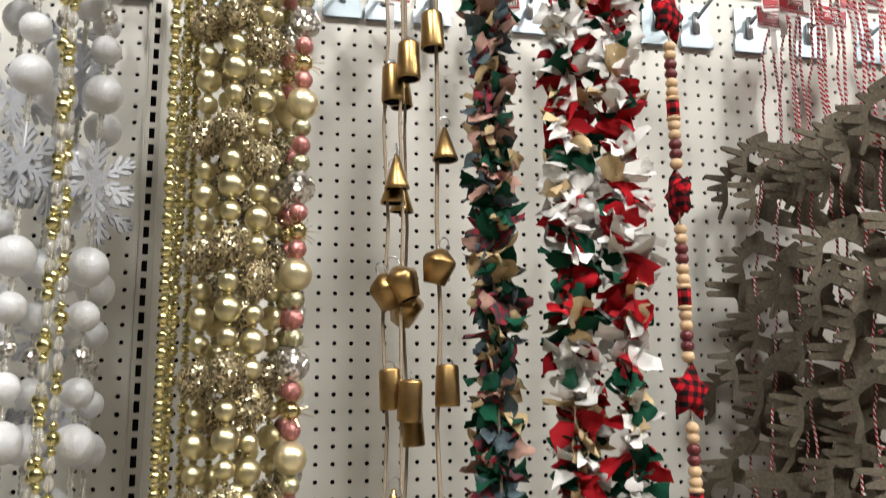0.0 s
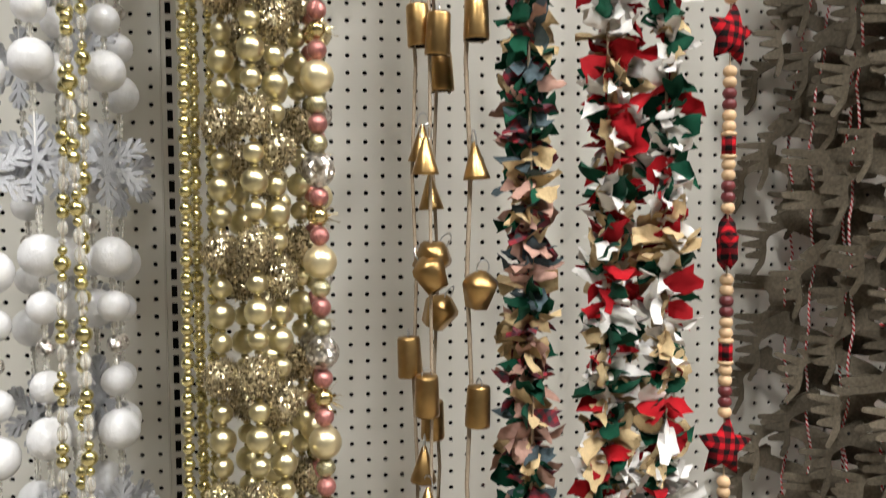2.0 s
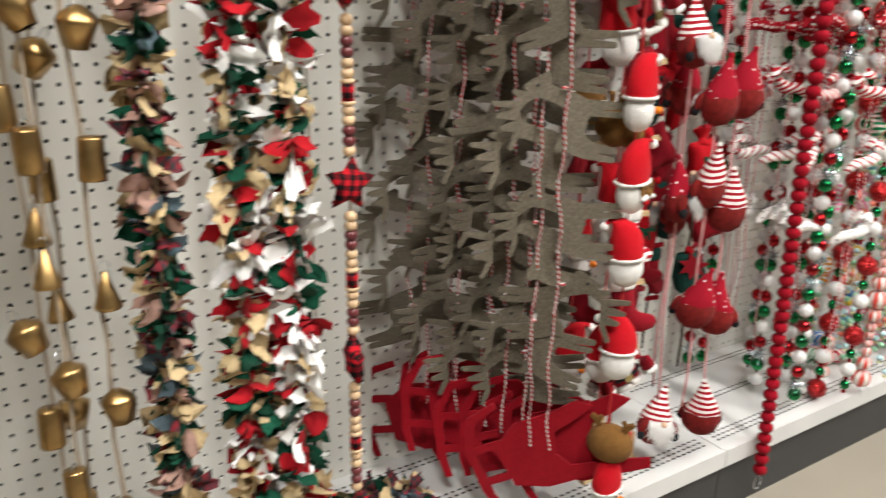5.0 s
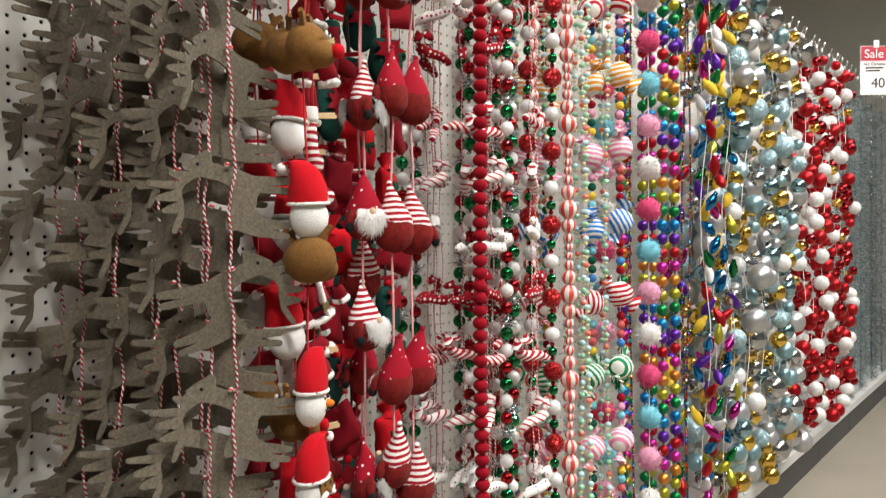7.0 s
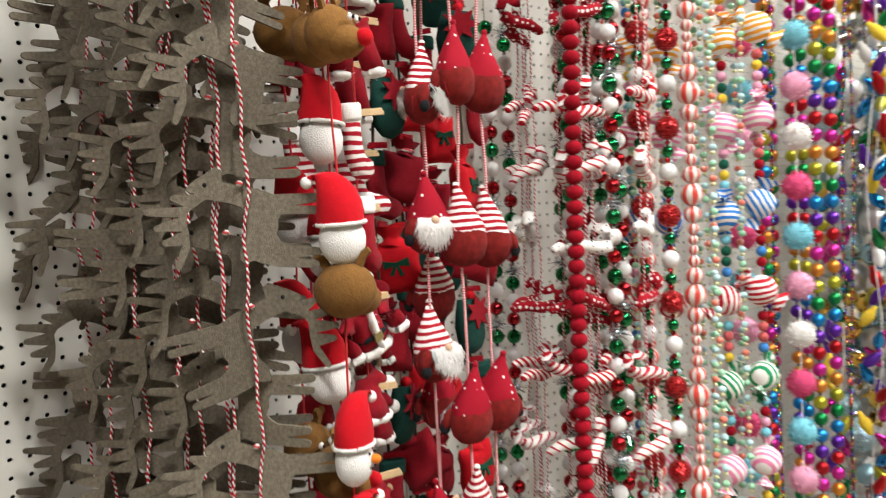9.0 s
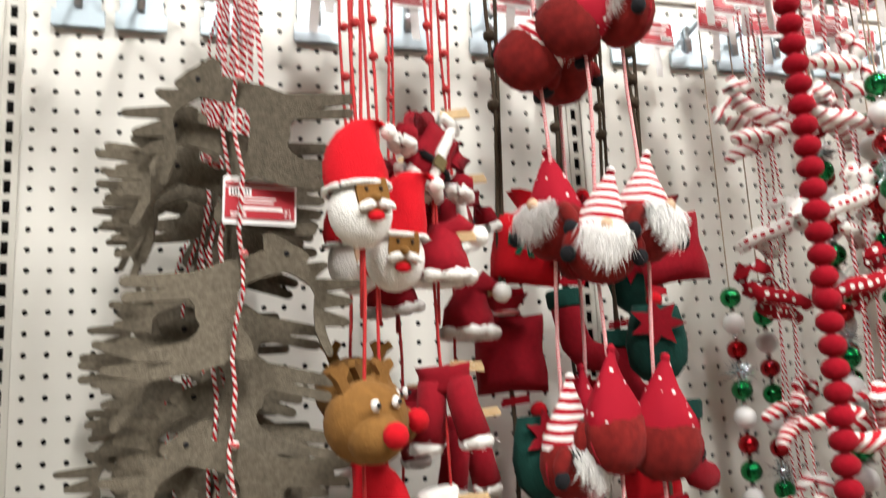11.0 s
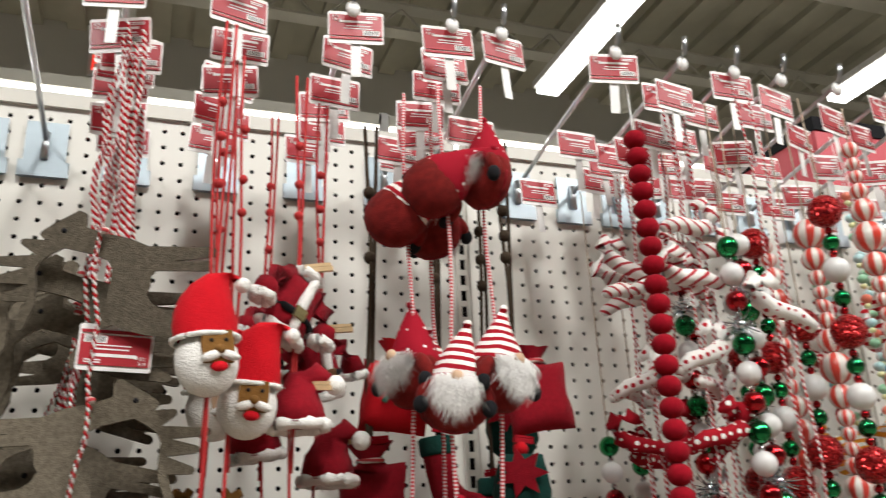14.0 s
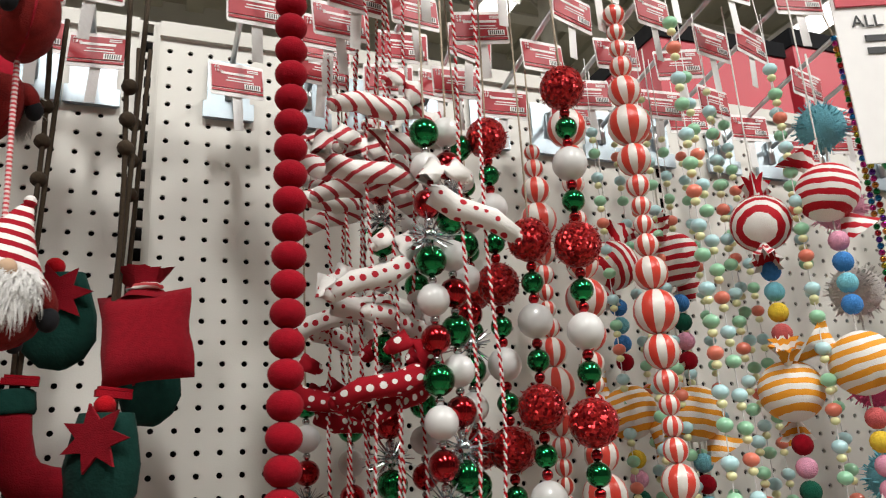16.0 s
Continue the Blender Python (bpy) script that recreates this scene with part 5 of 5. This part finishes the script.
def cane(mat):
    pts = [(-0.05, 0, -0.004), (-0.02, 0, 0.004), (0.02, 0, 0.0), (0.045, 0, 0.006), (0.058, 0, 0.02), (0.055, 0, 0.036), (0.038, 0, 0.044), (0.018, 0, 0.038)]
    kk = Kit().tube(pts, [0.0095, 0.0125, 0.0135, 0.0135, 0.013, 0.0125, 0.0115, 0.008], mat, 10)
    kk.ball(0.0075, mat, 8, 6, (1, 1, 1), T(pts[0])).ball(0.006, mat, 8, 6, (1, 1, 1), T(pts[-1]))
    return kk.mesh("stuffed_cane")


canes = [cane(m) for m in ("cane_stripe", "cane_stripe", "white_dots", "red_dots", "cane_red", "cane_stripe", "black_dots", "red_dots", "cane_red", "cane_stripe", "black_dots")]
cane_z = [1.785, 1.73, 1.6, 1.515, 1.36, 1.245, 1.12, 0.99, 0.86, 0.74, 0.6]
for s, (x, y) in enumerate(((0.955, -0.16), (0.975, -0.22), (0.995, -0.26), (0.98, -0.12), (1.03, -0.36), (0.965, -0.29))):
    r = root("candy_cane_garland", x, y, 1.985, "stuffed fabric candy cane garland on red and white twine", "garland", "candy cane garlands")
    for dx in (0.0, 0.022):
        put("twine", twisted_twine([(dx + 0.003 * math.sin(i + s), 0.003 * math.cos(i * 1.4), -0.045 * i) for i in range(38)], 0.0011), r)
    for i, z in enumerate(cane_z):
        if s == 4 and i in (0, 1, 3):
            continue
        put("stuffed_cane", canes[i], r, pose(rnd.uniform(-0.008, 0.008), -0.004, z - 1.985 + rnd.uniform(-0.02, 0.02) + (0.07 if s == 4 and i == 2 else 0), rnd.uniform(-12, 12), rnd.uniform(-22, 14), rnd.uniform(-30, 40) + (180 if (s + i) % 3 == 0 else 0)) @ Matrix.Scale(0.84, 4))

# ---- red, white and green ornament strings ----
orn_run = [("or_green",), ("sil_cap",), ("or_white",), ("sil_cap",), ("or_red",), ("sil_cap",), ("stuft", "tinsel_tuft"), ("or_green",), ("sil_cap",), ("or_white",), ("sil_cap",), ("or_red",), ("sil_cap",)]
for i, (x, y, zt) in enumerate(((1.02, -0.305, 1.78), (1.045, -0.3, 1.79), (1.075, -0.24, 1.8), (1.0, -0.22, 1.75), (1.05, -0.16, 1.74), (0.945, -0.07, 1.55), (0.995, -0.07, 1.55))):
    string("ornament_garland", x, y, zt, 0.2, orn_run, "garland of shiny green, white and red balls", group="ornament ball garlands", start=(0, 2, 7, 4, 9, 0, 5)[i])
rg_run = [("rglit", "glitter_ball"), ("red_t",), ("green_s",), ("red_t",), ("white_s2",), ("red_t",), ("green_s",), ("red_t",)]
for i, (x, y, zt) in enumerate(((1.148, -0.345, 1.835), (1.112, -0.25, 1.82), (1.1, -0.2, 1.77), (1.125, -0.3, 1.69))):
    string("glitter_ball_garland", x, y, zt, 0.2, rg_run, "garland of red glitter, white and green balls", group="red glitter garlands", start=(0, 0, 2, 0)[i], sway=0.003)
mint_run = [("mint_l",), ("mint_m",), ("mint_s",), ("mint_t",), ("mint_t",), ("mint_s",), ("mint_m",)]
for i, (x, y) in enumerate(((1.234, -0.338), (1.205, -0.255), (1.215, -0.16))):
    string("peppermint_garland", x, y, 1.93 if i == 0 else 1.84, 0.2, mint_run, "garland of red and white striped peppermint beads", group="peppermint bead garlands", start=(2, 0, 4, 3)[i], sway=0.003)

# ---- pastel disc strings, wrapped candies, pompoms ----
disc_run = [("disc_green",), ("disc_yellow",), ("gap", 0.008), ("disc_red",), ("disc_yellow",), ("gap", 0.014), ("disc_blue",), ("disc_yellow",), ("gap", 0.008), ("disc_green",), ("gap", 0.02), ("disc_blue",), ("disc_yellow",), ("gap", 0.01)]
for i in range(13):
    x = 1.27 + 0.019 * i + rnd.uniform(-0.01, 0.01)
    string("disc_garland", x, -0.37 + 0.022 * ((i * 5) % 13), 1.9 - 0.01 * (i % 4), 0.2, disc_run, "thin garland of pastel translucent sugar discs", group="pastel disc garlands", start=i * 3, cord="clear_plastic", cord_r=0.0006)


def wrapped(colour):
    mat = "candy_" + colour
    kk = Kit().ball(0.0335, mat, 18, 12, (1.0, 1.0, 0.95))
    for s in (-1, 1):
        prof_v, faces = [], []
        n = 18
        for j, (rr, zz) in enumerate(((0.007, 0.03), (0.013, 0.041), (0.024, 0.054))):
            for i in range(n):
                a = 2 * math.pi * i / n
                w = 1 + (0.28 if i % 2 else -0.2) * j * 0.5
                prof_v.append((rr * w * math.cos(a), rr * w * math.sin(a) * 0.6, s * zz))
        for j in range(2):
            for i in range(n):
                a, b = j * n + i, j * n + (i + 1) % n
                faces.append((a, b, b + n, a + n))
        kk.add(prof_v, faces, mat, True)
    return kk.mesh("wrapped_candy")


candy_meshes = {c: wrapped(c) for c in ("orange", "pink", "blue", "red", "green")}
order = ["red", "orange", "pink", "blue", "red", "green", "pink", "orange"]
for i, (x, y, dz) in enumerate(((1.455, -0.366, 0.0), (1.41, -0.31, -0.02), (1.37, -0.2, -0.03), (1.33, -0.13, -0.02))):
    r = root("candy_garland", x, y, 1.98, "garland of striped fabric wrapped candies and small pompoms", "garland", "wrapped candy garlands")
    put("cord", Kit().tube([(0, 0, -0.17 * q) for q in range(11)], 0.001, "pom_white", 5).mesh("cord"), r)
    for q, c in enumerate(order):
        z = 1.72 - 0.185 * q + dz
        put("wrapped_candy", candy_meshes[c], r, pose(0, 0, z - 1.98, 0, rnd.choice((-55, -30, 20, 50)), rnd.uniform(-60, 60)))
        for w in range(4):
            key = rnd.choice(("red", "green", "sky", "coral", "pink", "blue", "yellow", "red"))
            put("small_pompom", BEADS["minipom_" + key][0], r, T((0.002, 0, z - 1.98 - 0.055 - 0.023 * w)))
for x, y, cols in ((1.615, -0.375, ("rose", "blue", "pink", "white")), (1.6, -0.25, ("white", "rose", "blue", "pink"))):
    r = root("pompom_garland", x, y, 1.98, "garland of fluffy pink, blue and white pompoms", "garland", "pompom garlands")
    put("cord", Kit().tube([(0, 0, -0.17 * q) for q in range(11)], 0.0016, "pom_white", 5).mesh("cord"), r)
    for q in range(14):
        put("pompom", BEADS["pom_" + cols[(q + 2) % 4]][0], r, pose(0, 0, 1.87 - 0.112 * q - 1.98, rnd.uniform(0, 360), rnd.uniform(0, 360), 0))

rain = ["red", "magenta", "orange", "olive", "green", "blue", "purple"]
for i, (x, y) in enumerate(((1.737, -0.365), (1.838, -0.36), (1.79, -0.31), (1.72, -0.25), (1.77, -0.24), (1.85, -0.26))):
    run = []
    for c in rain:
        run += [("rb_" + c,), ("sil_cap",)]
    string("rainbow_garland", x, y, 1.93, 0.2, run, "garland of satin balls in rainbow colours", group="rainbow ball garlands", start=(0, 0, 2, 4, 0, 2)[i], sway=0.002)
for i, (x, y) in enumerate(((1.535, -0.36), (1.925, -0.37), (1.94, -0.35), (1.55, -0.33))):
    run = [("seed_" + c,) for c in rain]
    rnd.shuffle(run)
    string("seed_bead_garland", x, y, 1.95, 0.2, run, "thin garland of tiny multicoloured metallic beads", group="seed bead garlands", start=i, sway=0.006)

# ---- ornament clusters further along ----


def bulb_mesh(mat):
    return Kit().lathe([(0.001, -0.034), (0.009, -0.026), (0.0155, -0.008), (0.015, 0.006), (0.009, 0.022), (0.0065, 0.028), (0.0065, 0.034)], mat, 12).mesh("light_bulb_ornament")


for c in ("silver", "ice", "gold", "red"):
    for kind in ("shine", "satin"):
        for sz, rr in (("l", 0.046), ("m", 0.034), ("s", 0.023)):
            bead(kind + c + sz, kind + "_" + c, rr, 1, 16, 10)
bead("bglit_l", "blue_glitter", 0.046, 1, 16, 10)
bead("bglit_m", "blue_glitter", 0.034, 1, 16, 10)
for sz, rr in (("l", 0.046), ("m", 0.034)):
    bead("wht" + sz, "white_plain", rr, 1, 16, 10)
BULBS = [bulb_mesh(m) for m in ("shine_green", "shine_magenta", "shine_blue", "satin_purple", "satin_olive", "pom_yellow", "satin_red", "white_plain")]


def cluster(name, x, y, ztop, zbot, keys, label, group, step=0.045, spread=0.045, bulbs=False):
    r = root(name, x, y, ztop, label, "garland", group)
    put("cord", Kit().tube([(0, 0.025, 0.09), (0, 0.012, 0.03)] + [(0.015 * math.sin(q * 0.8), 0.012 * math.cos(q), -(ztop - zbot) * q / 14) for q in range(15)], 0.0016, "pom_white", 5).mesh("cord"), r)
    z = 0.0
    while z < ztop - zbot:
        a = rnd.uniform(0, 6.28)
        d = spread * rnd.uniform(0.5, 1.0)
        if bulbs:
            put("bulb_ornament", rnd.choice(BULBS), r, pose(d * math.cos(a), d * math.sin(a), -z, rnd.uniform(-45, 45), rnd.uniform(-45, 45), 0))
        else:
            put("ball_ornament", BEADS[rnd.choice(keys)][0], r, T((d * math.cos(a), d * math.sin(a), -z)))
        z += step * rnd.uniform(0.6, 1.2)
    return r


for x, y in ((2.03, -0.385), (2.13, -0.37), (2.05, -0.28), (2.22, -0.39)):
    cluster("bulb_garland", x, y, 1.93, 0.25, None, "garland of coloured glitter light bulb ornaments on white cord", "bulb ornament garlands", 0.052, 0.03, True)
mixed = ["shinesilverl", "shinesilverm", "satinsilverl", "satinsilverm", "bglit_l", "bglit_m", "satinicem", "shineicem", "shinegoldm", "shinegolds", "shinesilverl", "shinegoldm", "satinices", "shinesilvers", "whtm", "satinsilvers"]
for x, y in ((2.2, -0.3), (2.28, -0.38), (2.38, -0.28), (2.48, -0.37), (2.58, -0.33), (2.35, -0.18), (2.7, -0.36), (2.82, -0.37), (2.95, -0.36), (3.08, -0.37)):
    cluster("ball_ornament_garland", x, y, 1.93, 0.2, mixed, "thick garland of silver, ice blue and gold ball ornaments", "silver ball garlands", 0.042, 0.055)
for x, y in ((3.3, -0.37), (3.44, -0.37), (3.6, -0.38), (3.78, -0.37), (3.96, -0.38), (4.15, -0.37)):
    cluster("ball_ornament_garland", x, y, 1.93, 0.25, ["satinredm", "shinereds", "satinredm", "shinereds", "satinreds", "whtm", "shinegolds", "shinereds", "satinreds", "shineredm", "whtm"], "thick garland of red and white ball ornaments", "red ball garlands", 0.038, 0.055)


def tinsel_rope(x, y, mat, label):
    q = random.Random(int(x * 100))
    verts, faces = [], []
    for i in range(2600):
        z = -1.7 * q.random()
        a = q.uniform(0, 6.28)
        ln = 0.045 * q.uniform(0.6, 1)
        d = Vector((math.cos(a), math.sin(a), q.uniform(-0.6, 0.3)))
        s = Vector((-math.sin(a) * 0.001, math.cos(a) * 0.001, 0.0006))
        k0 = len(verts)
        b0 = Vector((0, 0, z))
        verts += [tuple(b0 - s), tuple(b0 + s), tuple(b0 + d * ln + s), tuple(b0 + d * ln - s)]
        faces.append((k0, k0 + 1, k0 + 2, k0 + 3))
    kk = Kit().add(verts, faces, mat, False)
    kk.tube([(0, 0, 0.1), (0, 0, -1.7)], 0.002, mat, 5)
    ob = put("tinsel_garland", kk.mesh("tinsel_garland"), None, T((x, y, 1.92)))
    tagged(ob, label, "garland", "tinsel garlands")


for i in range(13):
    tinsel_rope(4.4 + 0.12 * i, -0.345 + 0.05 * (i % 3), "tinsel", "long shimmering silver tinsel garland")

# ---- sale signs, boxes on top, things on the deck ----


def sale_sign(x, y, z, turn):
    r = root("sale_sign", x, y, z, "white and red printed sale sign hanging from a hook", "sign", "sale signs")
    r.rotation_euler = (0, 0, radians(turn))
    put("sheet", Kit().box((0, 0, -0.28), (0.18, 0.002, 0), "card_white").mesh("sheet"), r)
    put("header", Kit().box((0.004, -0.003, -0.085), (0.176, -0.0005, -0.004), "box_red").mesh("header"), r)
    put("clip", Kit().box((0.075, -0.004, -0.012), (0.105, 0.004, 0.03), "clear_plastic").mesh("clip"), r)
    letters("Sale", 0.07, "card_white", r, pose(0.02, -0.0045, -0.07, 90, 0, 0))
    letters("40", 0.08, "ink_black", r, pose(0.06, -0.0015, -0.24, 90, 0, 0))
    letters("ALL Christmas", 0.022, "ink_black", r, pose(0.018, -0.0015, -0.112, 90, 0, 0))
    for i in range(1, 3):
        put("print_bar", Kit().box((0.03, -0.0015, -0.115 - 0.016 * i), (0.15 - 0.02 * i, -0.0004, -0.107 - 0.016 * i), "ink_black").mesh("print_bar"), r)


sale_sign(1.5, -0.385, 2.03, -22)
sale_sign(4.72, -0.352, 2.2, -55)
for x, w, h in ((1.62, 0.3, 0.2), (1.95, 0.34, 0.24), (2.35, 0.32, 0.2)):
    r = root("storage_box", x, 0.06, ZTOP + 1.63 * G, "red cardboard box with dark lid on top of the gondola", "box", "boxes on the top")
    put("body", Kit().box((0, 0.02, 0), (w, 0.3, h * 0.86), "box_red").mesh("body"), r)
    put("lid", Kit().box((-0.004, 0.016, h * 0.862), (w + 0.004, 0.304, h + 0.004), "felt_black").mesh("lid"), r)
structure("top_shelf", Kit().box((-2.3, 0.031, ZTOP + 1.3 * G), (6.0, 0.5, ZTOP + 1.62 * G), "upright").mesh("top_shelf"), "cream steel top of the gondola", "shelf")

# low wooden stand and loose sweets lying on the deck
r = root("wooden_stand", 0.5, -0.22, 0.1588, "small pale wooden display stand on the deck", "stand")
for nm, lo, hi in (("foot", (-0.07, -0.05, 0), (0.07, -0.035, 0.015)), ("foot", (-0.07, 0.035, 0), (0.07, 0.05, 0.015)), ("crossbar", (-0.01, -0.035, 0.001), (0.01, 0.035, 0.014)), ("post", (-0.06, -0.049, 0.015), (-0.046, -0.036, 0.13)), ("post", (0.046, -0.049, 0.015), (0.06, -0.036, 0.075)), ("post", (0.046, 0.036, 0.015), (0.06, 0.049, 0.13))):
    put(nm, Kit().box(lo, hi, "wood_pin").mesh(nm), r)
for i in range(26):
    c = ("red", "pink", "blue", "green", "orange")[i % 5]
    ob = put("wrapped_candy", candy_meshes[c], None, pose(1.25 + rnd.uniform(0, 0.75), -0.2 + rnd.uniform(-0.1, 0.12), 0.1805, 90, 0, rnd.uniform(0, 360)) @ Matrix.Diagonal((0.65, 0.65, 0.65, 1)))
    tagged(ob, "small striped wrapped candy lying loose on the deck", "candy", "loose candies on the deck")
